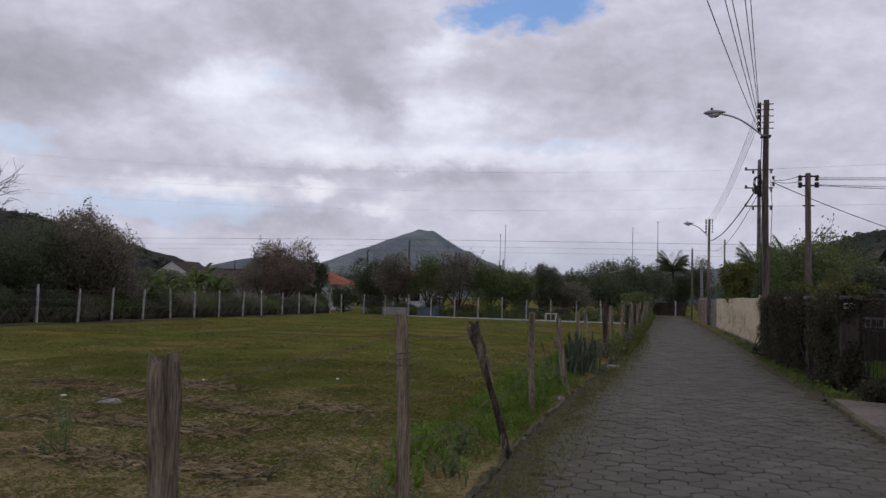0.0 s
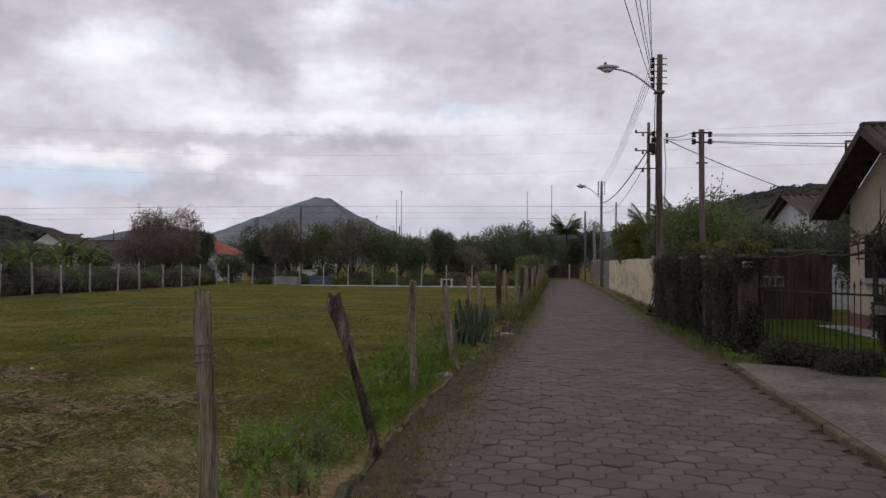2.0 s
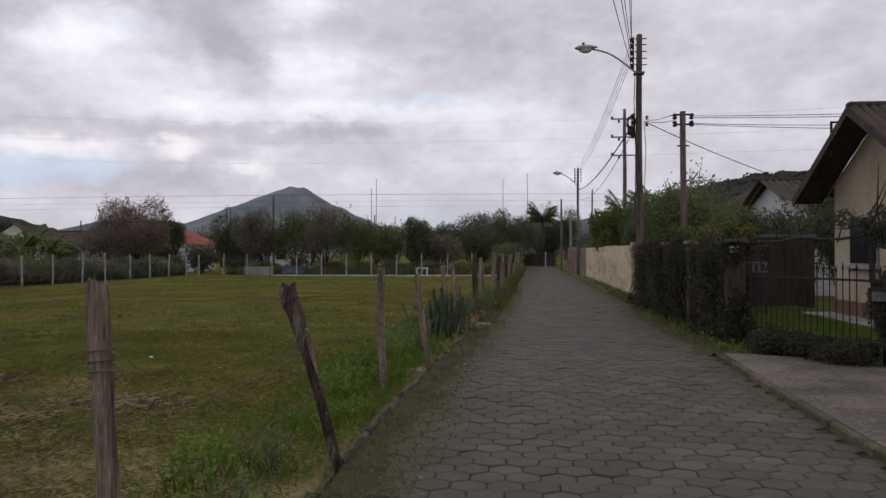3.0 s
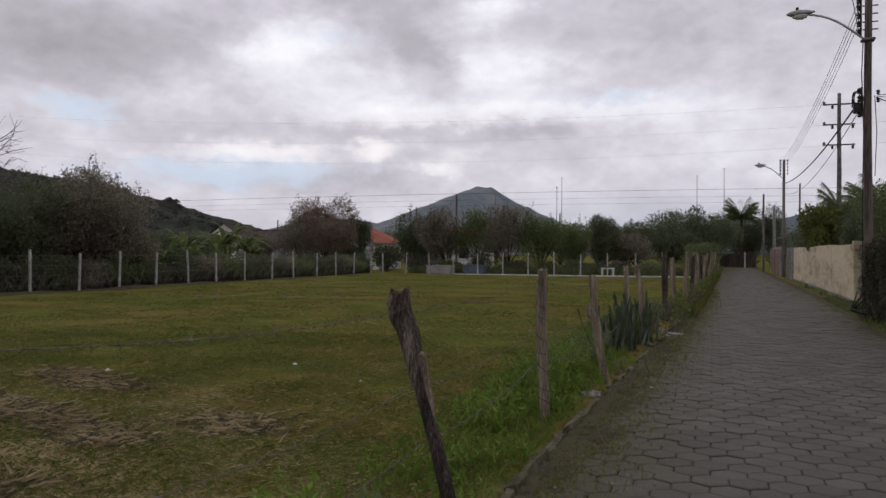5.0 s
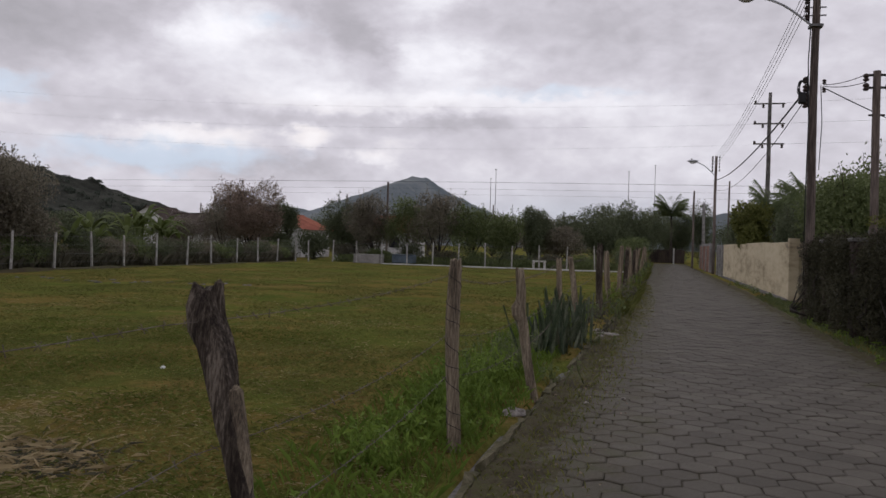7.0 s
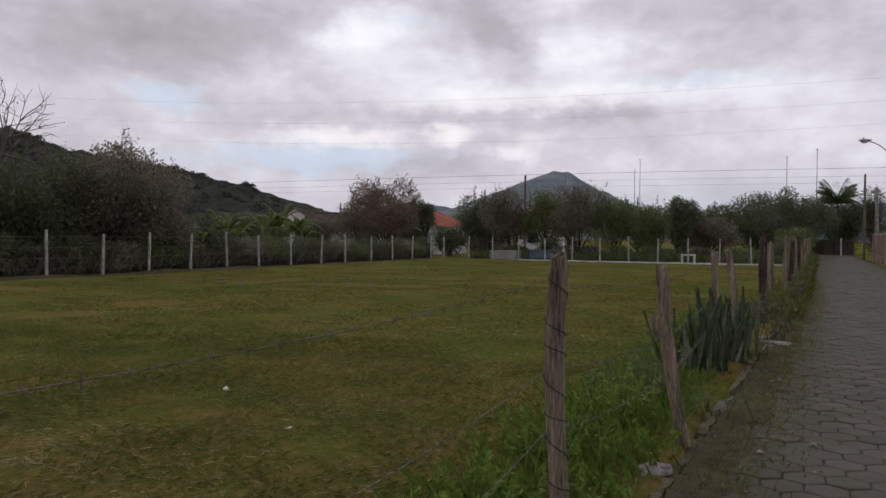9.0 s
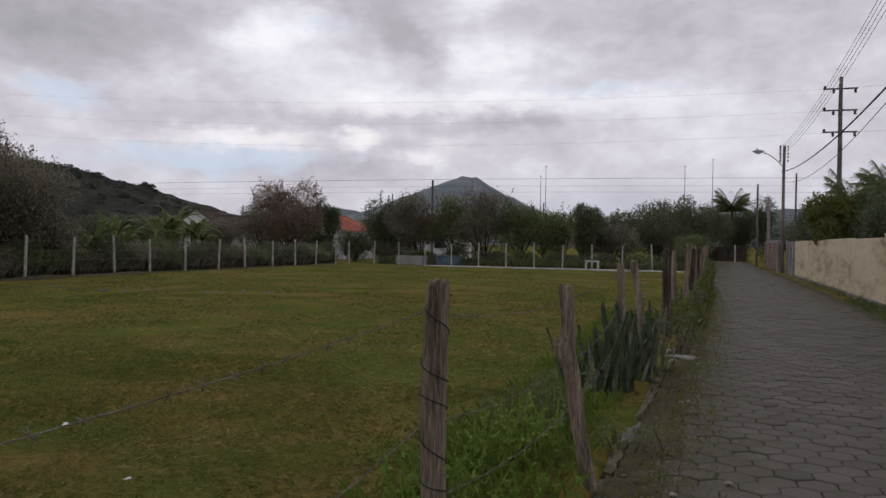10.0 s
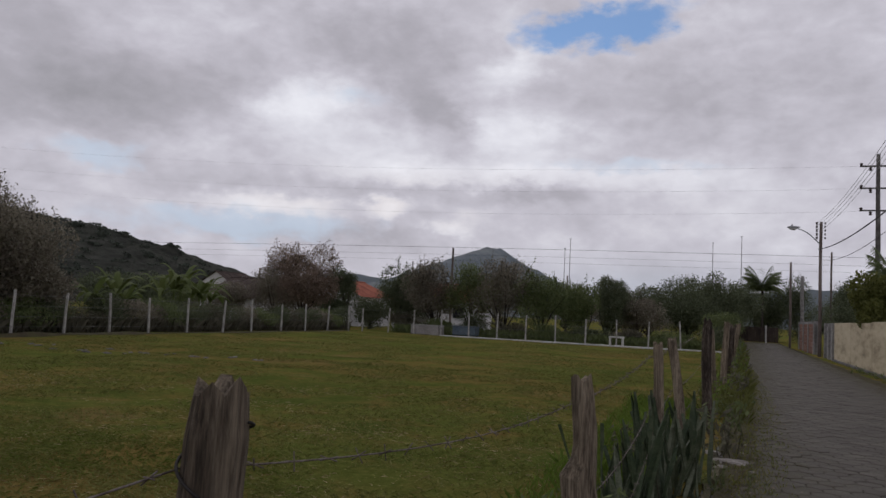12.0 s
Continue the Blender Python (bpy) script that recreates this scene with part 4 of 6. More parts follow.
# lines that leave the main pole over the walker's head
for k, (z, ex) in enumerate(((7.14, -4.0), (6.98, -4.25), (6.8, -4.8), (6.62, -5.0), (6.45, -5.6))):
    line("dark overhead wire running over the street", [(sag((0.64, 25.27, z), (ex, -8, z + 0.25), 0.55, 24), 0.008)])
for k, z in enumerate((7.14, 6.98, 6.8, 6.62)):
    line("thin overhead wire between two street poles", [(sag((0.64, 25.27, z), (1.42, 58, z - 0.06), 0.5, 24), 0.007)], PALE_CABLE)
line("sagging black cable between two street poles", [(sag((0.66, 25.27, 4.9), (1.5, 58, 5.7), 0.45, 24), 0.022)])
line("thin service cable between two street poles", [(sag((0.66, 25.27, 4.7), (1.5, 58, 5.2), 0.75, 24), 0.009)])
for k, (dz, ez) in enumerate(((0.0, 4.9), (-0.03, 4.85))):
    line("short dark wires to the service pole", [(sag((1.0, 25.2, 5.0 + dz), (1.46, 23.72, ez - 0.1 * k), 0.05, 8), 0.008)])
for z0, ex, ey, ez, dr in ((4.84, 14, 22.5, 4.95, 0.12), (4.8, 14, 22.0, 4.85, 0.15), (4.66, 14, 21.5, 4.55, 0.2), (4.64, 12, 21.0, 4.3, 0.2)):
    line("dark service wires from the short pole to houses", [(sag((1.86, 23.72, z0), (ex, ey, ez), dr, 16), 0.008)])
line("dark cable descending from the pole to the garden", [(sag((0.98, 25.2, 4.95), (9.0, 31.5, 3.2), 0.2, 14), 0.012)])
for z0, x0, c in ((12.5, -5, 0.0007), (11.0, -10, 0.0007), (9.5, -15, 0.0008)):
    xs = np.linspace(5.25, -120, 40)
    line("long high-voltage wire crossing above the field", [(np.stack([xs, np.full(40, 70.0), (z0 - 0.15) + c * (xs - x0) ** 2 - c * (5.25 - x0) ** 2], 1), 0.0042)], PALE_CABLE)
    xs = np.linspace(7.2, 90, 20)
    line("long high-voltage wire leading behind the houses", [(np.stack([xs, np.linspace(70, 40, 20), z0 - 0.1 - 0.6 * np.sin(np.linspace(0, np.pi, 20))], 1), 0.007)], PALE_CABLE)
for z0, r in ((6.15, 0.011), (5.6, 0.006), (5.15, 0.005)):
    xs = np.linspace(-150, 30, 50)
    line("dark power line above the trees behind the field", [(np.stack([xs, np.full(50, 70.0), z0 + 0.25 * np.cos((xs + 23) / 28)], 1), r)])

# ---- trees and bushes beyond the west fence ----
tree("tree", -26.4, 28.4, 3.9, 2.2, 2.2, 0.0, LEAF_DARK, "dark bushy tree filling the gap behind the fence", 8000, 0.09, seed=39, twigs=30, trunk_r=0.1)
tree("tree", -25.6, 32.8, 3.0, 1.6, 1.8, 0.0, LEAF_BROWN, "low brownish tree under a broad crown", 6000, 0.085, seed=40, twigs=20, trunk_r=0.08)
tree("tree", -26.2, 31.3, 5.0, 2.5, 2.9, 0.3, LEAF_BROWN, "broad dark brownish-green tree behind the field fence", 20000, 0.085, seed=31, twigs=90, trunk_r=0.14, k=18)
tree("tree", -27.4, 25.8, 4.4, 2.6, 2.6, 0.6, LEAF_DARK, "dense dark green tree behind the field fence", 11000, 0.09, seed=32, twigs=30, trunk_r=0.13)
tree("tree", -27.8, 21.2, 4.3, 2.4, 2.6, 0.5, LEAF_DARK, "dense dark green tree behind the field fence", 9000, 0.09, seed=33, twigs=30, trunk_r=0.12)
tree("tree", -28.6, 17.0, 3.9, 2.6, 2.9, 0.5, LEAF_BROWN, "dense brownish tree behind the field fence", 8000, 0.1, seed=34, trunk_r=0.12)
tree("tree", -28.2, 33.4, 3.3, 2.2, 2.2, 0.5, LEAF_BROWN, "low brownish tree among bananas", 7000, 0.09, seed=35, twigs=25)
tree("tree", -33.5, 38.5, 3.4, 3.0, 3.0, 0.4, LEAF_BROWN, "brownish tree behind the banana plants", 7000, 0.1, seed=36)
tree("tree", -33.0, 46.0, 3.1, 3.0, 3.0, 0.4, LEAF_DARK, "dark tree behind the banana plants", 6000, 0.11, seed=37)
tree("tree", -36.0, 53.0, 3.0, 2.6, 2.8, 0.4, LEAF_MID, "green tree beside a white house", 5000, 0.11, seed=38)

BARE = thing("bare_tree", -30.6, 29.4, 0, "leafless grey tree standing above the green ones", "tree")
rng = np.random.default_rng(5)
limbs, buds = [], []


def branch(p, d, length, r, level):
    p, d = np.array(p, float), np.array(d, float)
    d /= np.linalg.norm(d)
    pts = [p]
    for _ in range(4):
        d = d + rng.normal(size=3) * 0.16 + (0, 0, 0.03)
        d /= np.linalg.norm(d)
        pts.append(pts[-1] + d * length / 4)
    limbs.append((pts, np.linspace(r, r * 0.55, 5)))
    if level == 0:
        if rng.random() < 0.25:
            buds.append(pts[-1])
        return
    for k in range(3 if level > 1 else 4):
        q = pts[int(rng.integers(2, 5))]
        branch(q, d + rng.normal(size=3) * 0.62, length * (0.6 + 0.2 * rng.random()), r * 0.52, level - 1)


for d in ((0.1, 0.75, 1.0), (-0.2, -0.5, 1.3), (0.35, 0.2, 1.6), (0.2, 1.1, 0.75), (0.1, -1.0, 0.9)):
    branch((0, 0, 3.6), d, 1.9, 0.075, 3)
limbs.append(([(0, 0, -0.2), (0.05, 0.05, 1.8), (0, 0, 3.7)], [0.15, 0.12, 0.09]))
part("branchwork", tubes_mesh("branchwork", limbs, mat("pale_dry_bark", [(0.07, 0.06, 0.055), (0.14, 0.12, 0.11), (0.22, 0.2, 0.19)], 20, 3, 0.95, 0.3), 4), None, BARE)
v, f = leaf_quads(np.array(buds) if buds else np.zeros((1, 3)), 0.05, rng)
part("last_leaves", mesh("last_leaves", v, f, LEAF_RED), None, BARE)


def banana(x, y, h, seed):
    r = np.random.default_rng(seed)
    ob = thing("banana_plant", x, y, 0, "banana plant with long drooping torn leaves", "banana plant", "banana plants behind the fence", 360 * r.random())
    part("stem", tubes_mesh("stem", [([(0, 0, -0.1), (0.02, 0, h * 0.3), (0, 0.03, h * 0.62)], [0.1, 0.08, 0.05])], LEAF_BANANA, 8), None, ob)
    for k in range(9):
        a = k * 2.4 + r.random()
        out = np.array((math.cos(a), math.sin(a), 0))
        L = h * (0.5 + 0.2 * r.random())
        rise = 0.55 + 0.6 * r.random()
        n = 9
        t = np.linspace(0, 1, n)
        mid = np.array([(0, 0, h * 0.58)]) + out * (t * L * (1.15 - 0.5 * rise))[:, None]
        mid[:, 2] += L * rise * (t * 1.25) - L * (0.75 + 0.3 * (1 - rise)) * t ** 2.3
        side = np.array((-out[1], out[0], 0))
        w = 0.14 * np.sin(np.clip(t * 0.92 + 0.08, 0, 1) * np.pi) ** 0.6 + 0.012
        vs, fs = [], []
        for i in range(n):
            tear = 1 - 0.35 * r.random()
            vs += [mid[i] - side * w[i] * tear - (0, 0, w[i] * 0.35), mid[i] + (0, 0, 0.012), mid[i] + side * w[i] * tear - (0, 0, w[i] * 0.35)]
        for i in range(n - 1):
            b = i * 3
            fs += [[b, b + 1, b + 4, b + 3], [b + 1, b + 2, b + 5, b + 4]]
        part("leaf", mesh("leaf", np.array(vs), fs, LEAF_BANANA), None, ob)
    return ob


for i, (x, y, h) in enumerate(((-25.9, 36.0, 2.2), (-26.1, 37.4, 2.5), (-26.5, 38.5, 2.1), (-26.9, 41.2, 2.7), (-27.1, 42.3, 3.1), (-27.3, 43.1, 3.3), (-27.0, 44.1, 2.9), (-27.4, 45.0, 2.5), (-27.9, 46.3, 2.4))):
    banana(x, y, h, 100 + i)

# the hedge-like brush behind the fences
for i, y in enumerate(np.arange(13.5, 56, 1.5)):
    r = np.random.default_rng(200 + i)
    hh = 1.05 + 0.5 * r.random()
    x = -25.1
    m = (LEAF_DARK, LEAF_BROWN, LEAF_MID, LEAF_DARK, LEAF_GREY)[i % 5]
    tree("bush", x, y, hh, 1.0, 1.35, 0.0, m, "grey-green scrub bush behind the field fence", 2400, 0.06, "bush", 0.03, 210 + i, 0, "scrub behind the west fence", k=9)
for i, x in enumerate(np.arange(-22, 2.4, 2.3)):
    r = np.random.default_rng(260 + i)
    hh = 0.9 + 0.55 * r.random()
    m = (LEAF_GREY, LEAF_MID, LEAF_DARK)[i % 3]
    tree("bush", x, 57.6 + r.random() if x < -3 else 95.5, hh, 1.35, 0.9, 0.0, m, "grey-green scrub bush behind the white kerb", 2200, 0.07, "bush", 0.03, 270 + i, 0, "scrub behind the north fence", k=9)

# ---- trees beyond the north fence ----
tree("tree", -29.6, 58.5, 5.4, 2.6, 2.3, 0.9, LEAF_RED, "bushy tree with reddish-brown thin crown", 15000, 0.09, seed=41, twigs=120, trunk_r=0.12, k=16)
tree("tree", -31.2, 58.0, 3.6, 2.0, 2.0, 0.4, LEAF_BROWN, "low dark brown tree", 5000, 0.09, seed=42, twigs=20)
tree("tree", -29.0, 63.5, 4.55, 1.35, 1.35, 1.9, LEAF_DARK, "round dark green tree behind a reddish one", 4500, 0.09, seed=43)
for i, (x, y, top, rx, m, tw, lab) in enumerate((
        (-22.6, 59.5, 4.1, 1.9, LEAF_DARK, 30, "dark green tree behind the water trough"), (-20.4, 58.8, 4.5, 2.0, LEAF_BROWN, 90, "brownish twiggy tree behind the field"),
        (-18.0, 59.2, 4.5, 2.1, LEAF_MID, 40, "green leafy tree behind the feed bin"), (-15.6, 58.6, 4.75, 2.1, LEAF_BROWN, 80, "brownish tree with a twiggy crown"),
        (-13.4, 59.0, 4.45, 2.0, LEAF_MID, 30, "green tree with paler leaves"), (-11.6, 60.0, 3.8, 1.7, LEAF_MID, 20, "low green tree behind the field"),
        (-9.9, 62.5, 4.15, 1.25, LEAF_DARK, 0, "small round clipped dark tree"), (-8.2, 64.0, 3.0, 2.0, LEAF_BROWN, 20, "low brownish tree behind the field"))):
    tree("tree", x, y, top, rx, 1.9, 0.6, m, lab, 6500, 0.09, seed=50 + i, twigs=tw, trunk_r=0.09)
for i, (x, y, top, rx, m, lab) in enumerate((
        (-8.6, 75.5, 4.1, 2.6, LEAF_DARK, "dark green tree beyond the field corner"), (-5.6, 73.0, 4.9, 2.5, LEAF_DARK, "dark green tree beyond the field corner"),
        (-3.4, 76.0, 5.4, 2.2, LEAF_DARK, "dense dark tree near the street end"), (-2.6, 90.0, 5.7, 2.6, LEAF_DARK, "dense dark tree near the street end"), (-6.5, 88.0, 5.4, 3.4, LEAF_DARK, "dark tree far behind the field"),
        (0.6, 101.0, 6.0, 3.2, LEAF_DARK, "dark tree behind the street gate"), (4.2, 99.0, 6.2, 2.6, LEAF_DARK, "dark tree behind the street gate"), (-12.5, 85.0, 4.3, 3.6, LEAF_BROWN, "brownish tree far behind the field"),
        (-18.0, 92.0, 4.6, 4.0, LEAF_BROWN, "brownish tree far behind the field"), (-26, 95, 5.0, 4.4, LEAF_DARK, "dark tree far behind the field"), (-35, 90, 4.6, 4.4, LEAF_DARK, "dark tree behind the red roof"), (-45, 80, 4.0, 4.0, LEAF_BROWN, "brownish tree behind the far houses"))):
    tree("tree", x, y, top, rx, 2.4, 0.4, m, lab, 6000, 0.12, seed=70 + i, twigs=12, trunk_r=0.12)
tree("tree", -3.4, 69.5, 2.4, 1.5, 1.6, 0.1, LEAF_MID, "low green shrub near the street end", 3500, 0.09, "shrub", seed=88)


def palm(x, y, h, spread_r, seed, label, n=26):
    r = np.random.default_rng(seed)
    ob = thing("palm", x, y, 0, label, "palm tree", "palms of the street")
    part("trunk", tubes_mesh("trunk", [([(0, 0, -0.2), (0.06, 0.02, h * 0.4), (0, 0, h * 0.8)], [0.16, 0.12, 0.1])], BARK, 9), None, ob)
    for k in range(n):
        a = k * 2.39996 + 0.3 * r.random()
        out = np.array((math.cos(a), math.sin(a), 0))
        rise = 0.15 + 0.9 * (k / n)
        L = spread_r * (0.85 + 0.3 * r.random())
        t = np.linspace(0, 1, 14)
        mid = np.array([(0, 0, h * 0.8)]) + out * (t * L * (1.05 - 0.35 * rise))[:, None]
        mid[:, 2] += (h * 0.32) * rise * t * 1.7 - L * 0.55 * t ** 2.1
        side = np.array((-out[1], out[0], 0))
        vs, fs = [], []
        for i in range(1, 14):
            ll = 0.36 * spread_r * math.sin(min(1, t[i] * 0.85 + 0.15) * math.pi) ** 0.7 + 0.04
            for s in (-1, 1):
                for q in (0.0, 0.5):
                    p = mid[i] * (1 - q) + mid[i - 1] * q
                    tip = p + side * s * ll * 0.8 + out * ll * 0.45 - (0, 0, ll * (0.35 + 0.35 * r.random()))
                    w = out * 0.022 * spread_r
                    b = len(vs)
                    vs += [p - w, p + w, tip]
                    fs.append([b, b + 1, b + 2])
        part("frond", mesh("frond", np.array(vs), fs, LEAF_PALM), None, ob)
    return ob


tree("tree", -34.6, 57.6, 3.0, 1.8, 1.8, 0.3, LEAF_BROWN, "low brownish tree before a far house", 4500, 0.09, seed=89)
tree("tree", -25.3, 60.5, 2.5, 1.5, 1.2, 0.2, LEAF_DARK, "low dark tree before a red-roofed house", 4000, 0.09, seed=90)
tree("tree", -29.5, 62.0, 2.3, 1.8, 1.2, 0.2, LEAF_DARK, "low dark tree before a red-roofed house", 4000, 0.09, seed=91)
tree("tree", 1.2, 97.0, 5.4, 1.9, 1.6, 0.6, LEAF_DARK, "dark tree beside the tall palm", 5000, 0.12, seed=92)
palm(0.4, 96.0, 6.5, 2.5, 301, "tall dark palm behind the street gate", 34)
palm(3.5, 48.5, 4.3, 1.6, 302, "palm with feathery fronds above the cream wall")
palm(4.2, 45.0, 4.2, 1.7, 303, "palm with feathery fronds above the cream wall")
palm(5.4, 50.0, 4.7, 1.8, 304, "palm with feathery fronds behind the cream wall")
palm(3.9, 41.0, 3.8, 1.5, 305, "low palm with feathery fronds above the cream wall")

# ---- houses far behind the field ----


def tiled_roof(parent, x0, x1, y0, y1, z_eave, z_ridge, material, along="x", tiles=26):
    """Two sloping sides of ribbed tiles with a ridge cap, as one roof part."""
    bm = bmesh.new()
    n = tiles
    for side in (0, 1):
        if along == "x":
            ym = (y0 + y1) / 2
            edge = y0 if side == 0 else y1
            rows_ = [((x0 + (x1 - x0) * i / n), (x0 + (x1 - x0) * (i + 0.93) / n)) for i in range(n)]
            for a, b in rows_:
                q = [(a, edge, z_eave), (b, edge, z_eave), (b, ym, z_ridge), (a, ym, z_ridge)]
                c = (a + b) / 2
                ridge_ = [(c, edge, z_eave + 0.06), (c, ym, z_ridge + 0.06)]
                v = [bm.verts.new(p) for p in q]
                w = [bm.verts.new(p) for p in ridge_]
                bm.faces.new((v[0], w[0], w[1], v[3]))
                bm.faces.new((w[0], v[1], v[2], w[1]))
        else:
            xm = (x0 + x1) / 2
            edge = x0 if side == 0 else x1
            for i in range(n):
                a, b = y0 + (y1 - y0) * i / n, y0 + (y1 - y0) * (i + 0.93) / n
                c = (a + b) / 2
                v = [bm.verts.new(p) for p in ((edge, a, z_eave), (edge, b, z_eave), (xm, b, z_ridge), (xm, a, z_ridge))]
                w = [bm.verts.new(p) for p in ((edge, c, z_eave + 0.06), (xm, c, z_ridge + 0.06))]
                bm.faces.new((v[0], w[0], w[1], v[3]))
                bm.faces.new((w[0], v[1], v[2], w[1]))
    return part("roof", bm, material, parent)


def small_house(x0, x1, y0, y1, z_eave, z_ridge, wall_m, roof_m, label, along="x", windows=2):
    ob = thing("house", (x0 + x1) / 2, (y0 + y1) / 2, 0, label, "house", "houses beyond the field")
    hx, hy = (x1 - x0) / 2, (y1 - y0) / 2
    part("wall", box_bm(-hx, hx, -hy, hy, -0.2, z_eave), wall_m, ob)
    for s in (-1, 1):
        bm = bmesh.new()
        if along == "x":
            tri = [(s * hx, -hy, z_eave), (s * hx, hy, z_eave), (s * hx, 0, z_ridge)]
        else:
            tri = [(-hx, s * hy, z_eave), (hx, s * hy, z_eave), (0, s * hy, z_ridge)]
        d = Vector((s * 0.12, 0, 0)) if along == "x" else Vector((0, s * 0.12, 0))
        a = [bm.verts.new(p) for p in tri]
        b = [bm.verts.new(Vector(p) - d) for p in tri]
        bm.faces.new(a)
        bm.faces.new(b[::-1])
        for i in range(3):
            k = (i + 1) % 3
            bm.faces.new((a[i], b[i], b[k], a[k]))
        part("gable", bm, wall_m, ob)
    o = 0.45
    tiled_roof(ob, -hx - o, hx + o, -hy - o, hy + o, z_eave - 0.1, z_ridge + 0.08, roof_m, along)
    part("ridge_cap", box_bm(*((-hx - o, hx + o, -0.12, 0.12) if along == "x" else (-0.12, 0.12, -hy - o, hy + o)), z_ridge + 0.05, z_ridge + 0.16, 0.03), roof_m, ob)
    for i in range(windows):
        cx = -hx + (i + 0.5) * 2 * hx / windows
        w = part("window", box_bm(cx - 0.5, cx + 0.5, -hy - 0.04, -hy + 0.02, z_eave * 0.4, z_eave * 0.82, 0.01), WHITE_PAINT, ob)
        part("pane", box_bm(cx - 0.43, cx + 0.43, -hy - 0.05, -hy - 0.03, z_eave * 0.43, z_eave * 0.79), BLACK_GLASS, w)
    return ob


small_house(-34.0, -28.7, 66.0, 72.0, 2.3, 3.4, WHITE_WALL, TERRACOTTA, "low white house with a terracotta tile roof", "y", 2)
small_house(-26.0, -21.0, 70.0, 75.0, 2.3, 3.5, WHITE_WALL, TERRACOTTA, "white house with a terracotta roof behind trees", "x", 2)
small_house(-41.5, -36.0, 66.0, 72.0, 2.2, 3.3, WHITE_WALL, OLD_TILE, "white house with a brown tile roof", "x", 2)
small_house(-36.2, -34.2, 60.0, 63.0, 1.75, 2.2, WHITE_WALL, OLD_TILE, "small white shed beside the field", "x", 1)
small_house(-82.0, -75.8, 120.0, 128.0, 4.0, 6.0, WHITE_WALL, OLD_TILE, "white gabled house below the west hill", "y", 2)
small_house(-24.2, -21.6, 61.5, 64.0, 1.35, 1.8, WHITE_WALL, OLD_TILE, "small white outbuilding behind trees", "x", 1)
small_house(10.0, 14.5, 50.0, 56.0, 4.2, 5.3, WHITE_WALL, OLD_TILE, "house with a pale gable behind the garden", "y", 2)

# ---- the wall along the street ----
WALL = thing("boundary_wall", 1.5, 31.6, 0, "stained cream-painted masonry wall along the street", "wall", rz=-0.6)
ys = np.arange(0, 21.5, 5.3)
for i, (a, b) in enumerate(zip(ys, ys[1:])):
    part("panel", box_bm(0, 0.15, a + 0.012, b - 0.012, -0.1, 1.76 + 0.03 * (i % 2), 0.008), CREAM, WALL)
    part("pilaster", box_bm(-0.008, 0.16, b - 0.1, b + 0.1, -0.1, 1.79, 0.01), CREAM, WALL)
part("end_pillar", box_bm(-0.04, 0.24, -0.2, 0.06, -0.1, 1.86, 0.012), CREAM, WALL, "paler cream end pillar")
part("footing", box_bm(-0.1, 0.2, -0.2, 21.3, -0.1, 0.12, 0.02), OLD_CONCRETE, WALL)
part("return_wall", box_bm(0.25, 4.0, -0.12, 0.03, -0.1, 1.75, 0.008), CREAM, WALL)
GATE = thing("gate", 1.72, 53.1, 0, "grey sheet-metal street gate between white pillars", "gate", rz=-0.6)
for a in (0.0, 1.6, 3.3):
    part("pillar", box_bm(-0.08, 0.2, a, a + 0.25, -0.1, 1.78, 0.01), GREY_PLASTER, GATE)
for a, b in ((0.25, 1.6), (1.85, 3.3)):
    leaf_ = part("gate_leaf", box_bm(0.02, 0.06, a + 0.02, b - 0.02, 0.08, 1.62, 0.004), GREY_PLASTER, GATE)
    part("slot", box_bm(0.0, 0.03, (a + b) / 2 - 0.25, (a + b) / 2 + 0.25, 1.3, 1.42), IRON, leaf_)
BW = thing("brick_wall", 1.75, 62.0, 0, "bare reddish brick wall with pale pillars", "wall", rz=-0.6)
part("core", box_bm(0.03, 0.17, 0, 11, -0.1, 1.78), GREY_PLASTER, BW)
for a in (0, 3.6, 7.2, 10.8):
    part("pillar", box_bm(-0.05, 0.22, a, a + 0.3, -0.1, 1.92, 0.01), GREY_PLASTER, BW)
brick_me = None
for row in range(8):
    for c in range(18):
        a = 0.3 + c * 0.6 + (0.3 if row % 2 else 0)
        if a + 0.56 > 10.8:
            continue
        if brick_me is None:
            ob = part("brick", box_bm(0, 0.03, 0, 0.575, 0, 0.2, 0.006), BRICK, BW)
            brick_me = ob.data
        else:
            ob = part("brick", brick_me, BRICK, BW)
        ob.location = (0.0, a, 0.02 + row * 0.22)
DARKGATE = thing("gate", -1.75, 92.3, 0, "dark wooden gate closing the end of the street", "gate")
for i in range(16):
    part("board", box_bm(i * 0.215, i * 0.215 + 0.205, -0.02, 0.02, 0.05, 1.42 + 0.02 * RNG.random()), DARK_BOARD, DARKGATE)
for z in (0.35, 1.1):
    part("rail", box_bm(0, 3.44, 0.02, 0.07, z, z + 0.1), DARK_BOARD, DARKGATE)
part("post", box_bm(2.3, 2.44, -0.1, 0.03, -0.1, 1.6, 0.01), WHITE_PAINT, DARKGATE, "white painted gate post")

tree("shrub", 2.1, 45.0, 3.6, 0.95, 1.3, 1.2, LEAF_YELLOW, "yellow-green leafy shrub above the street gate", 3500, 0.12, "shrub", seed=401, trunk_r=0.07)
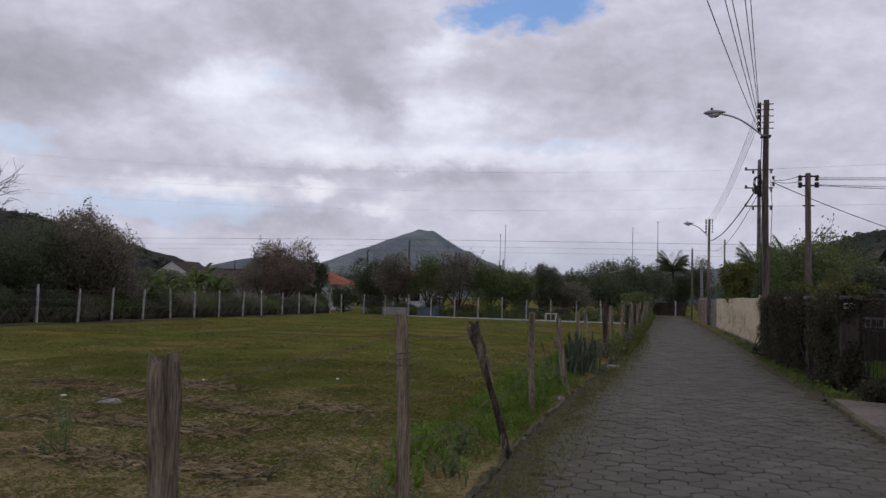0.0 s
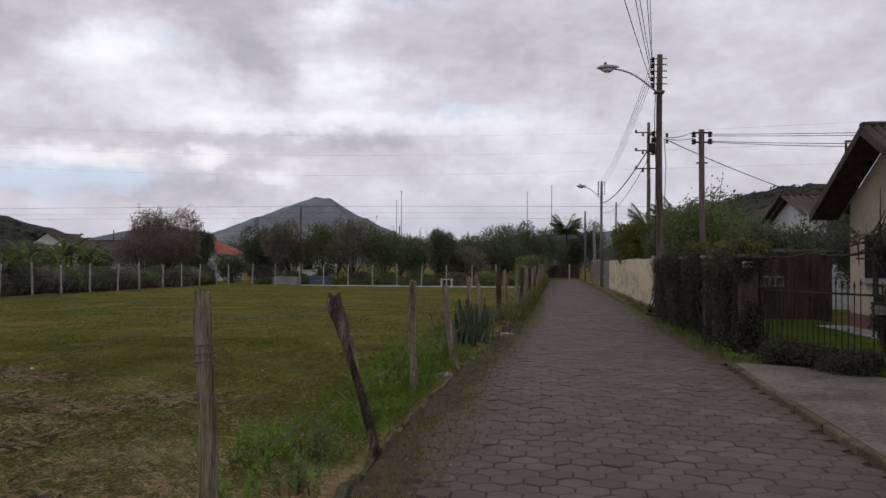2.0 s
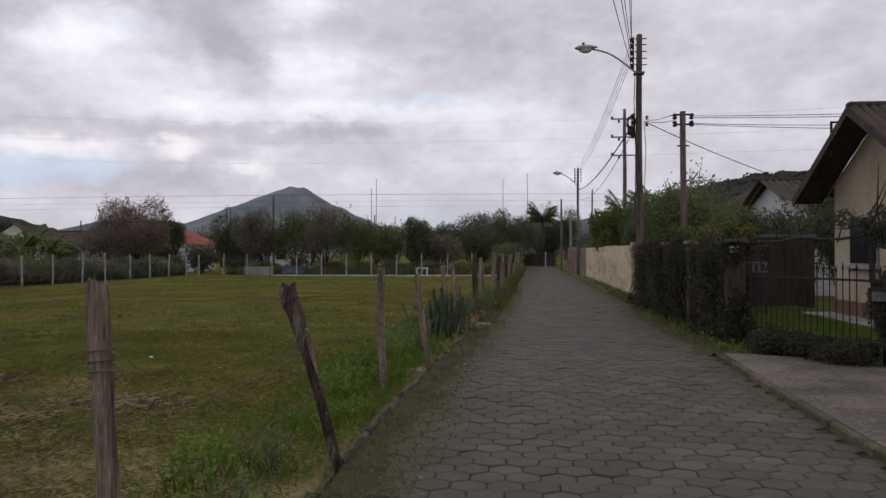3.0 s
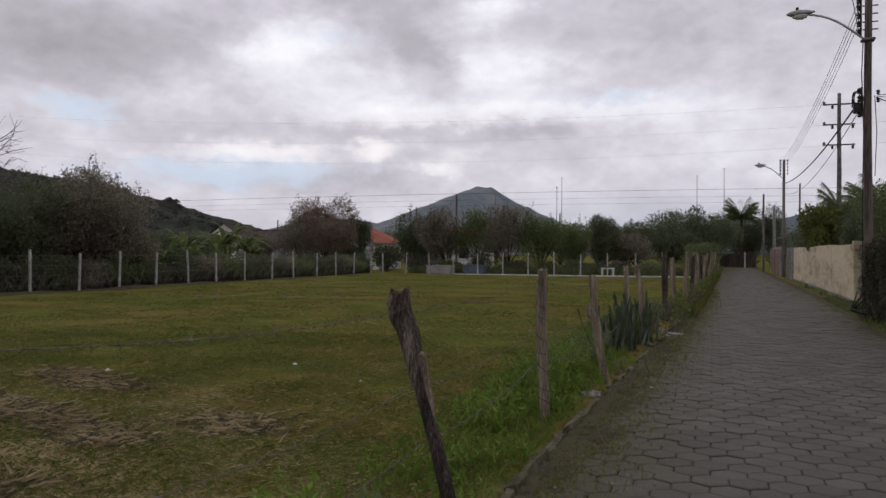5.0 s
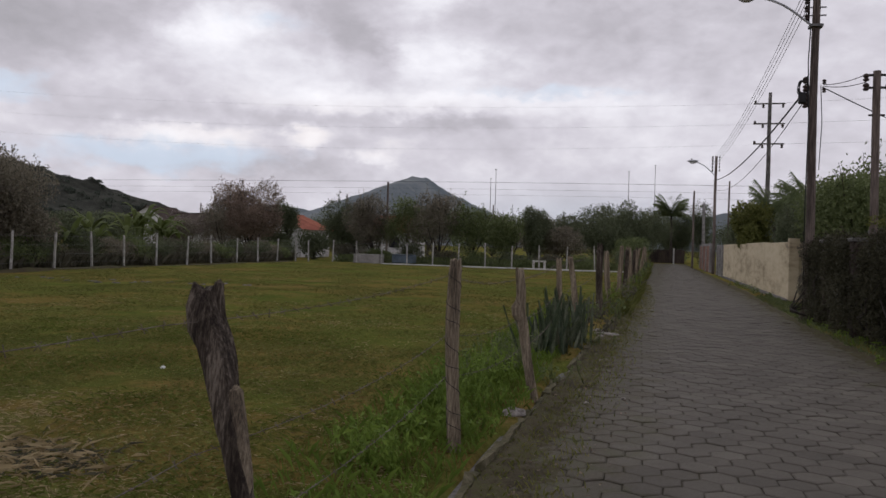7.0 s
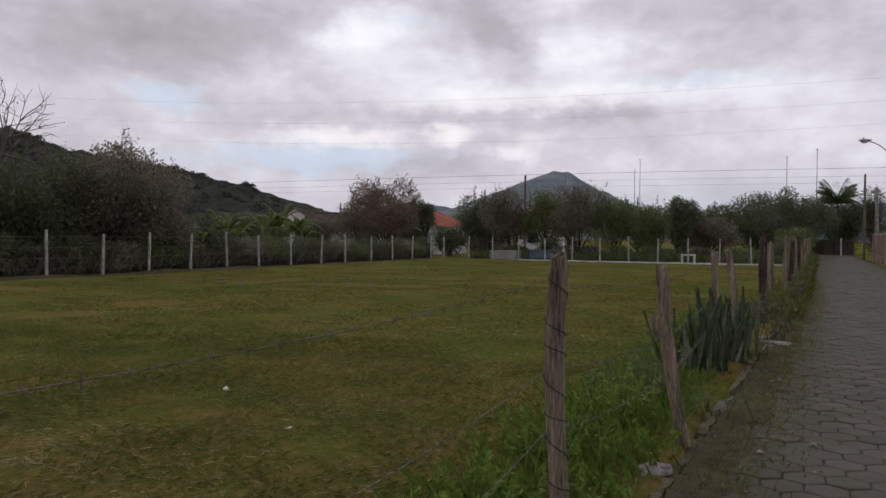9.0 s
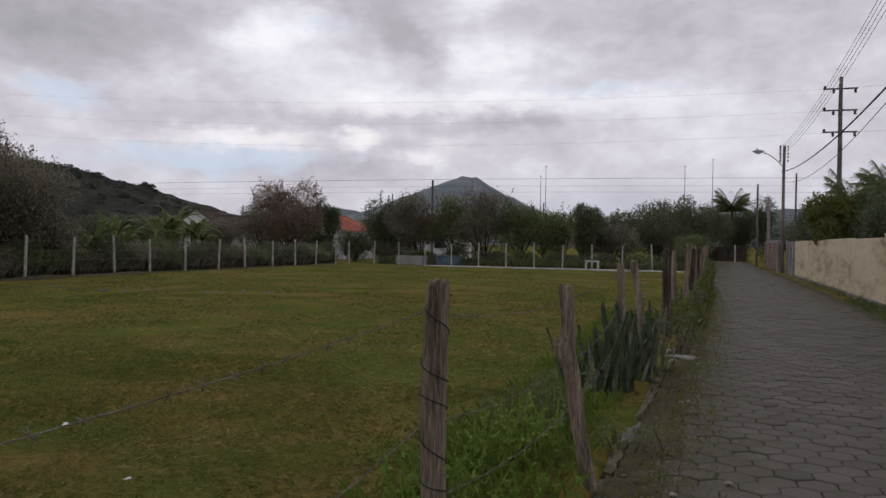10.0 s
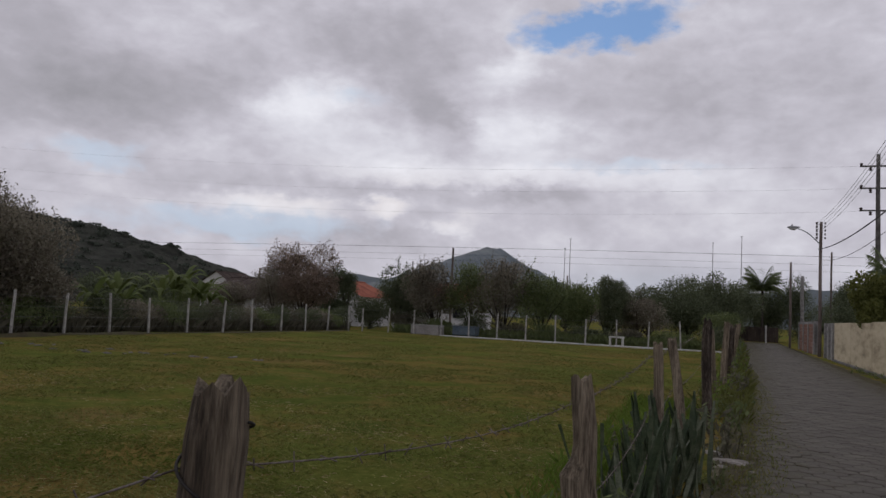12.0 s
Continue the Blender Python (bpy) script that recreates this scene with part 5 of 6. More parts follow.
for i, (x, y, top, rx, ry, m, lab) in enumerate((
        (3.1, 30.4, 3.75, 1.5, 2.4, LEAF_MID, "full green garden tree behind the hedge"), (4.6, 34.0, 4.1, 2.2, 2.6, LEAF_MID, "full green garden tree behind the cream wall"),
        (2.9, 36.8, 3.5, 1.2, 2.4, LEAF_DARK, "dark garden tree behind the cream wall"), (4.2, 40.0, 4.3, 2.0, 2.6, LEAF_DARK, "dark garden tree behind the cream wall"),
        (4.6, 28.2, 3.0, 1.7, 1.6, LEAF_DARK, "dark garden tree beside the house"), (7.6, 29.0, 3.6, 1.6, 1.4, LEAF_DARK, "dark rounded tree before a white house"), (4.4, 52.0, 4.3, 2.0, 2.6, LEAF_DARK, "dark garden tree behind the street gate"),
        (5.2, 60.0, 4.6, 2.2, 3.0, LEAF_DARK, "dark tree behind the brick wall"), (4.4, 68.0, 4.6, 1.8, 3.0, LEAF_DARK, "dark tree behind the brick wall"), (7.5, 45.0, 4.4, 2.4, 3.0, LEAF_DARK, "dark garden tree behind palms"),
        (12.0, 40.0, 4.9, 3.0, 3.0, LEAF_DARK, "dark garden tree beyond the houses"), (6.0, 80.0, 5.2, 3.0, 4.0, LEAF_DARK, "dark tree near the street end"))):
    tree("tree", x, y, top, rx, ry, 0.5, m, lab, 8000 if y < 41 else 5500, 0.085 if y < 41 else 0.11, seed=410 + i, twigs=14, trunk_r=0.1)

# ---- the hedge and pillars on the street ----
HP = [(1.12, 17.0), (1.02, 19.4), (0.98, 21.7), (1.0, 24.0)]
for i, (x, y) in enumerate(HP):
    ob = thing("gate_pillar" if i == 0 else "fence_pillar", x, y, 0, "dark overgrown brick fence pillar", "pillar", "pillars of the garden fence")
    part("shaft", box_bm(-0.15, 0.15, -0.15, 0.15, -0.1, 1.66, 0.015), DARK_BOARD, ob)
    part("cap", box_bm(-0.19, 0.19, -0.19, 0.19, 1.66, 1.73, 0.015), OLD_CONCRETE, ob)
    if i == 0:
        plate = part("number_plate", box_bm(-0.11, 0.09, -0.168, -0.152, 1.5, 1.6, 0.004), WHITE_PAINT, ob, "small white plate with two dark marks")
        for cx in (-0.055, 0.03):
            part("mark", box_bm(cx - 0.018, cx + 0.022, -0.172, -0.167, 1.525, 1.575), IRON, plate)
for i, ((xa, ya), (xb, yb)) in enumerate(zip(HP, HP[1:] + [(1.0, 25.0)])):
    ob = thing("board_fence", (xa + xb) / 2, (ya + yb) / 2, 0, "dark board fence panel behind a hedge", "fence", "panels of the garden fence")
    L = yb - ya - 0.3
    for k in range(int(L / 0.16)):
        part("board", box_bm(0.0, 0.025, -L / 2 + k * 0.16, -L / 2 + k * 0.16 + 0.15, 0.02, 1.5 + 0.06 * RNG.random()), DARK_BOARD, ob)
for i, (x, y, rx, ry, top) in enumerate(((0.98, 18.2, 0.32, 0.95, 1.72), (0.95, 20.3, 0.34, 1.05, 1.76), (0.9, 22.4, 0.34, 1.1, 1.78), (0.95, 24.4, 0.3, 0.9, 1.74), (1.12, 16.95, 0.28, 0.34, 1.95), (1.25, 19.2, 0.5, 2.2, 1.9), (1.25, 23.0, 0.5, 2.0, 1.85))):
    bl = [(0.1 * RNG.normal() * rx, ry * (2 * RNG.random() - 1) * 0.75, 0.15 + (top - 0.35) * RNG.random(), rx * 0.75, ry * 0.35, 0.32) for _ in range(22)]
    tree("hedge", x, y, top, rx, ry, 0, LEAF_HEDGE, "dark clipped hedge grown over the garden fence", 7000, 0.05, "hedge", 0.03, 440 + i, 0, "hedge of the garden", blobs=bl)
for i, (x, y, z, r) in enumerate(((1.1, 17.0, 1.95, 0.26), (1.0, 18.4, 1.85, 0.2), (1.35, 16.9, 1.75, 0.2), (1.0, 20.2, 1.88, 0.18))):
    bl = [(0.6 * r * RNG.normal(), 0.6 * r * RNG.normal(), z + 0.4 * r * RNG.normal(), r * 0.6, r * 0.6, r * 0.5) for _ in range(6)]
    tree("flowering_creeper", x, y, z, r, r, 0, LEAF_YELLOW, "pale yellow-green creeper on top of the hedge", 150, 0.045, "creeper", 0.02, 460 + i, 0, "creepers of the garden", blobs=bl)
# growth round the foot of the main pole
tree("creeper", 0.82, 25.2, 1.6, 0.2, 0.2, 0, LEAF_BROWN, "dark creeper wrapping the foot of the pole", 1800, 0.045, "creeper", 0.03, 470, blobs=[(0.05 * math.sin(k), 0.05 * math.cos(k), 0.12 + 0.13 * k, 0.17, 0.17, 0.14) for k in range(12)])

# ---- the garden, the iron fence and the house ----
FENCE = [(1.28, 16.7), (2.1, 14.35), (4.0, 11.5), (6.6, 8.2)]
for i, ((xa, ya), (xb, yb)) in enumerate(zip(FENCE, FENCE[1:])):
    L = math.hypot(xb - xa, yb - ya)
    ob = thing("iron_fence", xa, ya, 0.0, "dark wrought-iron fence with spear tips", "fence", "iron fence panels of the garden", math.degrees(math.atan2(yb - ya, xb - xa)))
    for z in (0.32, 1.12):
        part("rail", box_bm(0, L, -0.015, 0.015, z, z + 0.03), IRON, ob)
    for k in range(int(L / 0.125)):
        h = 1.34 if k % 2 == 0 else 1.3
        v, f = tube_data([(k * 0.125 + 0.05, 0, 0.0), (k * 0.125 + 0.05, 0, h - 0.08), (k * 0.125 + 0.05, 0, h - 0.05), (k * 0.125 + 0.05, 0, h + 0.03)], [0.008, 0.008, 0.017, 0.002], 6)
        part("bar", mesh("bar", v, f, IRON), None, ob)
    if i == 1:
        mb = part("letter_box", box_bm(0.12, 0.42, -0.1, 0.03, 0.88, 1.02, 0.01), OLD_CONCRETE, ob, "small grey letter box")
        part("roof", box_bm(0.09, 0.45, -0.13, 0.05, 1.02, 1.05), IRON, mb)
for i, (x, y, L, a) in enumerate(((1.45, 15.75, 1.0, -62), (1.95, 14.75, 0.9, -60), (2.75, 13.2, 1.2, -56), (3.6, 11.9, 1.0, -56))):
    bl = [((2 * RNG.random() - 1) * L * 0.55 * math.cos(radians(a)) + 0.1 * RNG.normal(), (2 * RNG.random() - 1) * 0.1 + (2 * RNG.random() - 1) * L * 0.55 * math.sin(radians(a)), 0.12 + 0.1 * RNG.random(), 0.24, 0.24, 0.17) for _ in range(16)]
    tree("low_hedge", x, y, 0.4, 0.3, 0.5, 0, LEAF_HEDGE, "low dark border hedge beside the driveway", 3800, 0.04, "hedge", 0.02, 480 + i, 0, "border hedge of the driveway", blobs=bl)
# pruned tree in the fence line
VINE = thing("pruned_tree", 2.32, 14.45, 0, "pruned garden tree with a bent trunk and dark creeper", "tree")
rng = np.random.default_rng(9)
vt = [([(0.1, 0.1, -0.1), (0.05, 0, 0.6), (-0.12, 0, 1.15), (-0.1, 0.05, 1.6), (0.1, 0, 1.9), (0.3, 0, 2.0)], [0.05, 0.045, 0.04, 0.035, 0.03, 0.02])]
for k in range(16):
    b0 = np.array((-0.05 + 0.2 * rng.normal(), 0.1 * rng.normal(), 1.6 + 0.4 * rng.random()))
    d = rng.normal(size=3) * (0.5, 0.4, 0.28)
    vt.append(([b0, b0 + d * 0.5, b0 + d + (0, 0, 0.1)], [0.012, 0.009, 0.004]))
part("trunk", tubes_mesh("trunk", vt, BARK, 7), None, VINE)
bl = [(0.22 + 0.12 * rng.normal(), 0.1 * rng.normal(), 0.2 + 1.75 * rng.random(), 0.2, 0.22, 0.25) for _ in range(20)] + [(0.15 + 0.35 * rng.normal(), 0.15 * rng.normal(), 1.9 + 0.15 * rng.normal(), 0.18, 0.18, 0.12) for _ in range(8)]
v, f = leaf_quads(blob_points(bl, 11000, rng), 0.027, rng)
part("crown", mesh("crown", v, f, LEAF_HEDGE), None, VINE)
items = [(sag((1.2, 17.0, 1.62), (2.3, 14.5, 1.72), -0.03, 10) + RNG.normal(size=(10, 3)) * 0.02, 0.02)]
for k in range(12):
    p = np.array((1.2 + 1.1 * k / 12, 17 - 2.5 * k / 12, 1.64))
    d = RNG.normal(size=3) * (0.1, 0.15, 0.12)
    items.append(([p, p + d, p + d * 2 + (0, 0, 0.05)], [0.012, 0.009, 0.004]))
tagged(new("bare_vine", tubes_mesh("bare_vine", items, BARK, 5)), "bare twisted vine trained along the garden fence", "vine")
# yellow-leaved plant on the lawn
PL = thing("garden_plant", 2.05, 17.9, 0.02, "pale yellow-green broad-leaved plant on the lawn", "plant")
for k in range(7):
    a = k * 0.9
    o = np.array((math.cos(a), math.sin(a), 0)) * 0.22
    sd = np.array((-math.sin(a), math.cos(a), 0)) * 0.05
    v = np.array([(0, 0, 0), o * 0.5 + sd + (0, 0, 0.22), o + (0, 0, 0.32), o * 0.5 - sd + (0, 0, 0.22)])
    part("leaf", mesh("leaf", v, [[0, 1, 2, 3]], LEAF_YELLOW), None, PL)

DW = thing("garden_wall", 3.75, 25.6, 0, "dark board wall with a pale top rail behind the lawn", "wall")
for k in range(17):
    part("board", box_bm(-1.65 + k * 0.195, -1.65 + k * 0.195 + 0.185, -0.03, 0.03, -0.05, 1.86 + 0.02 * RNG.random()), DARK_BOARD, DW)
part("top_rail", box_bm(-1.7, 1.68, -0.05, 0.05, 1.9, 1.97, 0.01), OLD_CONCRETE, DW, "pale grey top rail")
BAL = thing("balustrade", 2.7, 22.6, 0, "weathered pale slatted balustrade before a dark wall", "balustrade")
part("rail", box_bm(-0.62, 0.62, -0.03, 0.03, 1.24, 1.29, 0.006), OLD_CONCRETE, BAL)
part("rail", box_bm(-0.62, 0.62, -0.03, 0.03, 1.04, 1.08, 0.006), OLD_CONCRETE, BAL)
for k in range(9):
    part("slat", box_bm(-0.58 + k * 0.142, -0.53 + k * 0.142, -0.015, 0.015, 1.08, 1.24), OLD_CONCRETE, BAL)
for sx in (-0.6, 0.55):
    part("leg", box_bm(sx, sx + 0.05, -0.025, 0.025, -0.05, 1.04), DARK_BOARD, BAL)

HOUSE = thing("house", 8.6, 20.7, 0, "cream-painted bungalow with a brown tile gable roof", "house")
part("wall", box_bm(-3.6, 3.6, -2.55, 2.45, -0.15, 3.05), HOUSE_CREAM, HOUSE)
bm = bmesh.new()
tri = [(-2.55, 3.05), (2.45, 3.05), (-0.03, 4.36)]
a = [bm.verts.new((-3.6, y, z)) for y, z in tri]
b = [bm.verts.new((3.6, y, z)) for y, z in tri]
bm.faces.new(a[::-1])
bm.faces.new(b)
for i in range(3):
    k = (i + 1) % 3
    bm.faces.new((a[i], a[k], b[k], b[i]))
part("gable", bm, HOUSE_CREAM, HOUSE)
tiled_roof(HOUSE, -4.25, 4.2, -3.3, 3.25, 2.80, 4.5, OLD_TILE, "x", 46)
part("ridge_cap", box_bm(-4.27, 4.2, -0.12, 0.1, 4.46, 4.57, 0.03), OLD_TILE, HOUSE)
for s in (-1, 1):
    bm = bmesh.new()
    e, r_ = (s * 3.28, 2.72), (-0.02, 4.40)
    q = [(-4.25, e[0], e[1]), (-4.25, r_[0], r_[1]), (-3.6, r_[0], r_[1]), (-3.6, e[0], e[1])]
    lo = [bm.verts.new(Vector(p) + Vector((0, 0, -0.04))) for p in q]
    hi = [bm.verts.new(Vector(p) + Vector((0, 0, 0.03))) for p in q]
    bm.faces.new(lo)
    bm.faces.new(hi[::-1])
    for i in range(4):
        k = (i + 1) % 4
        bm.faces.new((lo[i], hi[i], hi[k], lo[k]))
    bmesh.ops.recalc_face_normals(bm, faces=bm.faces)
    part("soffit", bm, DARK_BOARD, HOUSE, "dark wooden roof soffit")
    bm = bmesh.new()
    q = [(-4.28, e[0], e[1] - 0.1), (-4.28, r_[0], r_[1] - 0.1), (-4.28, r_[0], r_[1] + 0.1), (-4.28, e[0], e[1] + 0.1)]
    lo = [bm.verts.new(p) for p in q]
    hi = [bm.verts.new(Vector(p) + Vector((0.035, 0, 0))) for p in q]
    bm.faces.new(lo)
    bm.faces.new(hi[::-1])
    for i in range(4):
        k = (i + 1) % 4
        bm.faces.new((lo[i], hi[i], hi[k], lo[k]))
    bmesh.ops.recalc_face_normals(bm, faces=bm.faces)
    part("barge_board", bm, DARK_BOARD, HOUSE)
part("plinth", box_bm(-3.63, -3.59, -2.56, 2.46, -0.15, 0.42), BRICK, HOUSE, "reddish stained plinth")
WIN = part("window", box_bm(-3.64, -3.58, 0.1, 1.5, 1.2, 2.3, 0.01), GREY_PLASTER, HOUSE)
for k in range(2):
    part("pane", box_bm(-3.655, -3.635, 0.16 + k * 0.66, 0.78 + k * 0.66, 1.27, 2.24), BLACK_GLASS, WIN)
part("sill", box_bm(-3.72, -3.58, 0.05, 1.55, 1.14, 1.2, 0.01), GREY_PLASTER, WIN)
part("path", box_bm(-4.3, -3.6, -2.6, 2.6, -0.1, 0.1, 0.01), CONCRETE, HOUSE, "pale concrete path round the house")
bkt = part("wire_bracket", box_bm(-4.2, -4.16, 1.05, 1.09, 3.6, 4.35), IRON, HOUSE)
part("arm", box_bm(-4.2, -3.85, 1.05, 1.09, 4.31, 4.35), IRON, bkt)
small_house(7.0, 12.5, 32.0, 37.0, 3.3, 4.1, WHITE_WALL, OLD_TILE, "white house behind the bungalow garden", "x", 2)
tree("column_shrub", 7.85, 30.3, 3.0, 0.42, 0.42, 0.2, LEAF_DARK, "dark column-shaped clipped shrub", 2500, 0.05, "shrub", 0.05, 495)

# ---- plants along the roadside fence ----
SWORD = []
for k in range(4):
    h = 0.62 + 0.09 * k
    t = np.linspace(0, 1, 8)
    w = 0.024 * np.sin(np.clip(t * 0.8 + 0.2, 0, 1) * np.pi) ** 0.5 + 0.003
    cx = 0.05 * (k - 1.5) * t ** 2
    vs, fs = [], []
    for i in range(8):
        vs += [(cx[i] - w[i], 0.012 * math.sin(i), h * t[i]), (cx[i], -0.02, h * t[i]), (cx[i] + w[i], 0.012 * math.cos(i), h * t[i])]
    for i in range(7):
        b = 3 * i
        fs += [[b, b + 1, b + 4, b + 3], [b + 1, b + 2, b + 5, b + 4]]
    SWORD.append(mesh("leaf", np.array(vs), fs, LEAF_SWORD))
for c, (x, y, n) in enumerate(((-3.82, 17.2, 20), (-3.66, 17.6, 22), (-3.6, 18.2, 22), (-3.75, 18.5, 18), (-3.55, 18.9, 14))):
    ob = thing("sword_plant", x, y, 0.03, "clump of upright dark green sword-shaped leaves", "sword plant", "sword plants under the fence")
    for k in range(n):
        lf = part("leaf", SWORD[int(RNG.integers(4))], None, ob)
        s = 0.55 + 0.5 * RNG.random()
        lf.matrix_local = pose(0.11 * RNG.normal(), 0.15 * RNG.normal(), -0.02, 9 * RNG.normal(), 9 * RNG.normal(), 360 * RNG.random()) @ Matrix.Diagonal((0.9, 0.9, s, 1))


def weed(x, y, n, h, leaf, material, label, seed, spread_r=0.25, slim=0.35):
    """A leafy weed: stalks that carry small leaves, with blades at the foot."""
    r = np.random.default_rng(seed)
    ob = thing("weed", x, y, ground_z(x, y), label, "weed", "weeds along the roadside fence")
    st, pts = [], []
    for _ in range(max(3, n // 14)):
        b = np.array((spread_r * 0.5 * r.normal(), spread_r * 0.5 * r.normal(), 0))
        tip = b + (0.25 * h * r.normal(), 0.25 * h * r.normal(), h * (0.55 + 0.5 * r.random()))
        st.append(([b, (b + tip) / 2 + r.normal(size=3) * 0.02, tip], [0.006, 0.004, 0.002]))
        for q in r.random(14):
            pts.append(b + (tip - b) * (0.15 + 0.85 * q) + r.normal(size=3) * leaf * 0.8)
    part("stem_tuft", tubes_mesh("stem_tuft", st, material, 4), None, ob)["kind"] = "stuff"
    v, f = leaf_quads(np.array(pts), leaf, r, -0.4, slim)
    v[:, 2] = np.maximum(v[:, 2], 0.0)
    part("foliage", mesh("foliage", v, f, material), None, ob)["kind"] = "stuff"
    return ob


weeds = [(-4.3, 8.3, 300, 0.36, 0.03, LEAF_GREEN), (-4.1, 8.75, 220, 0.30, 0.028, LEAF_MID), (-4.45, 9.0, 200, 0.26, 0.03, LEAF_GREEN), (-3.95, 7.9, 220, 0.24, 0.026, LEAF_MID), (-4.15, 7.4, 200, 0.26, 0.028, LEAF_GREEN), (-4.0, 6.9, 160, 0.2, 0.026, LEAF_MID),
         (-4.1, 10.3, 224, 0.21, 0.025, LEAF_GREEN), (-4.2, 11.6, 352, 0.34, 0.025, LEAF_GREEN), (-4.05, 13.0, 416, 0.38, 0.015, LEAF_GREEN), (-4.3, 13.3, 352, 0.36, 0.030, LEAF_GREEN),
         (-3.9, 12.5, 256, 0.26, 0.025, LEAF_GREEN), (-4.25, 14.2, 416, 0.42, 0.028, LEAF_GREEN), (-4.0, 14.6, 416, 0.42, 0.025, LEAF_GREEN), (-4.1, 15.3, 416, 0.47, 0.025, LEAF_MID),
         (-3.75, 13.6, 192, 0.21, 0.020, LEAF_GREEN), (-4.0, 16.0, 320, 0.42, 0.025, LEAF_MID), (-3.55, 15.2, 192, 0.26, 0.020, LEAF_MID), (-3.95, 19.5, 288, 0.42, 0.025, LEAF_GREY),
         (-3.85, 9.6, 192, 0.17, 0.018, LEAF_GREEN), (-4.3, 12.4, 256, 0.26, 0.025, LEAF_GREEN), (-3.8, 10.9, 176, 0.15, 0.018, LEAF_GREEN), (-3.3, 18.9, 192, 0.30, 0.020, LEAF_MID)]
for i, (x, y, n, h, lf, m) in enumerate(weeds):
    weed(x, y, n, h, lf, m, "leafy green weed beside the roadside fence", 600 + i)
for i in range(34):
    y = 20.5 + i * 1.9
    weed(kerb_x(y) - 0.25 + 0.2 * RNG.random(), y, 130, 0.35 + 0.25 * RNG.random(), 0.05, (LEAF_GREY, LEAF_MID, LEAF_YELLOW, LEAF_GREEN)[i % 4], "tall roadside weed under the fence", 650 + i, 0.3)
SAP = weed(-7.3, 7.35, 90, 0.5, 0.05, LEAF_MID, "young weed standing alone in the mown field", 640, 0.12, 0.25)
for i in range(12):
    y = 26.0 + i * 1.6
    weed(right_x(y) + 0.25, y, 60, 0.16, 0.04, LEAF_MID, "low weed at the foot of the street wall", 690 + i, 0.25)
for i in range(8):
    y = 16.2 + i * 1.1
    weed(right_x(y) + 0.22, y, 80, 0.16, 0.035, LEAF_GREEN, "low weed at the foot of the hedge", 710 + i, 0.2)

# ---- stones, litter and rubbish ----


def stone(name, x, y, z, sx, sy, sz, material, label, category, seed):
    bm = bmesh.new()
    bmesh.ops.create_icosphere(bm, subdivisions=3, radius=1)
    for v in bm.verts:
        d = 1 + 0.35 * noise.noise(v.co * 1.3 + Vector((seed, 0, 0))) + 0.12 * noise.noise(v.co * 4 + Vector((seed, 2, 0)))
        v.co = Vector((v.co.x * sx * d, v.co.y * sy * d, max(-0.4, v.co.z * d) * sz))
    me_ = bpy.data.meshes.new(name)
    bm.to_mesh(me_)
    bm.free()
    me_.materials.append(material)
    ob = new(name, me_)
    ob.matrix_world = pose(x, y, z, 0, 0, 40 * seed)
    return tagged(ob, label, category)


stone("stone", -3.62, 13.42, 0.05, 0.11, 0.07, 0.05, ROCK, "pale flat stone beside the kerb", "stone", 1)
stone("stone", -3.12, 20.3, 0.01, 0.16, 0.2, 0.05, ROCK, "pale lump of rubble at the road edge", "stone", 2)
stone("stone", -3.3, 20.7, 0.01, 0.1, 0.1, 0.06, ROCK, "small lump of rubble at the road edge", "stone", 3)
stone("stone", -3.2, 19.9, 0.01, 0.08, 0.07, 0.04, ROCK, "small pale rubble stone at the road edge", "stone", 4)
stone("stone", -8.95, 10.3, 0.05, 0.15, 0.1, 0.06, ROCK, "pale rock lying in mown grass", "stone", 5)
stone("stone", -4.55, 13.9, 0.03, 0.1, 0.07, 0.03, mat("brown_clod", [(0.06, 0.045, 0.035), (0.13, 0.1, 0.08)], 20, 4, 0.95, 0.6), "brown clod of earth in grass", "clod", 6)
for i, (x, y) in enumerate(((-9.3, 13.1), (-7.45, 14.3), (-10.2, 9.0), (-9.9, 10.6), (-6.1, 13.3))):
    stone("litter", x, y, 0.06, 0.035, 0.025, 0.018, LITTER, "scrap of white litter lying in grass", "litter", 7 + i)
for i in range(26):
    x, y = -16.3 + 1.6 * RNG.normal(), 27.9 + 0.3 * RNG.normal()
    stone("stone", x, y, ground_z(x, y), 0.09 * (0.5 + RNG.random()), 0.07, 0.03, OLD_CONCRETE, "broken stone in a line of old rubble", "stone", 20 + i)["group"] = "rubble line in the field"
for i in range(9):
    x, y = -3.0 + 0.15 * RNG.normal(), 14 + 8 * RNG.random()
    stone("pebble", x, y, 0.012, 0.025, 0.02, 0.015, ROCK, "small pale pebble on the road verge", "pebble", 60 + i)

# ---- grass and straw ----


def surface_z(x, y):
    """Height of what can be stood on: the field, or the paved street."""
    return max(0.0, ground_z(x, y))


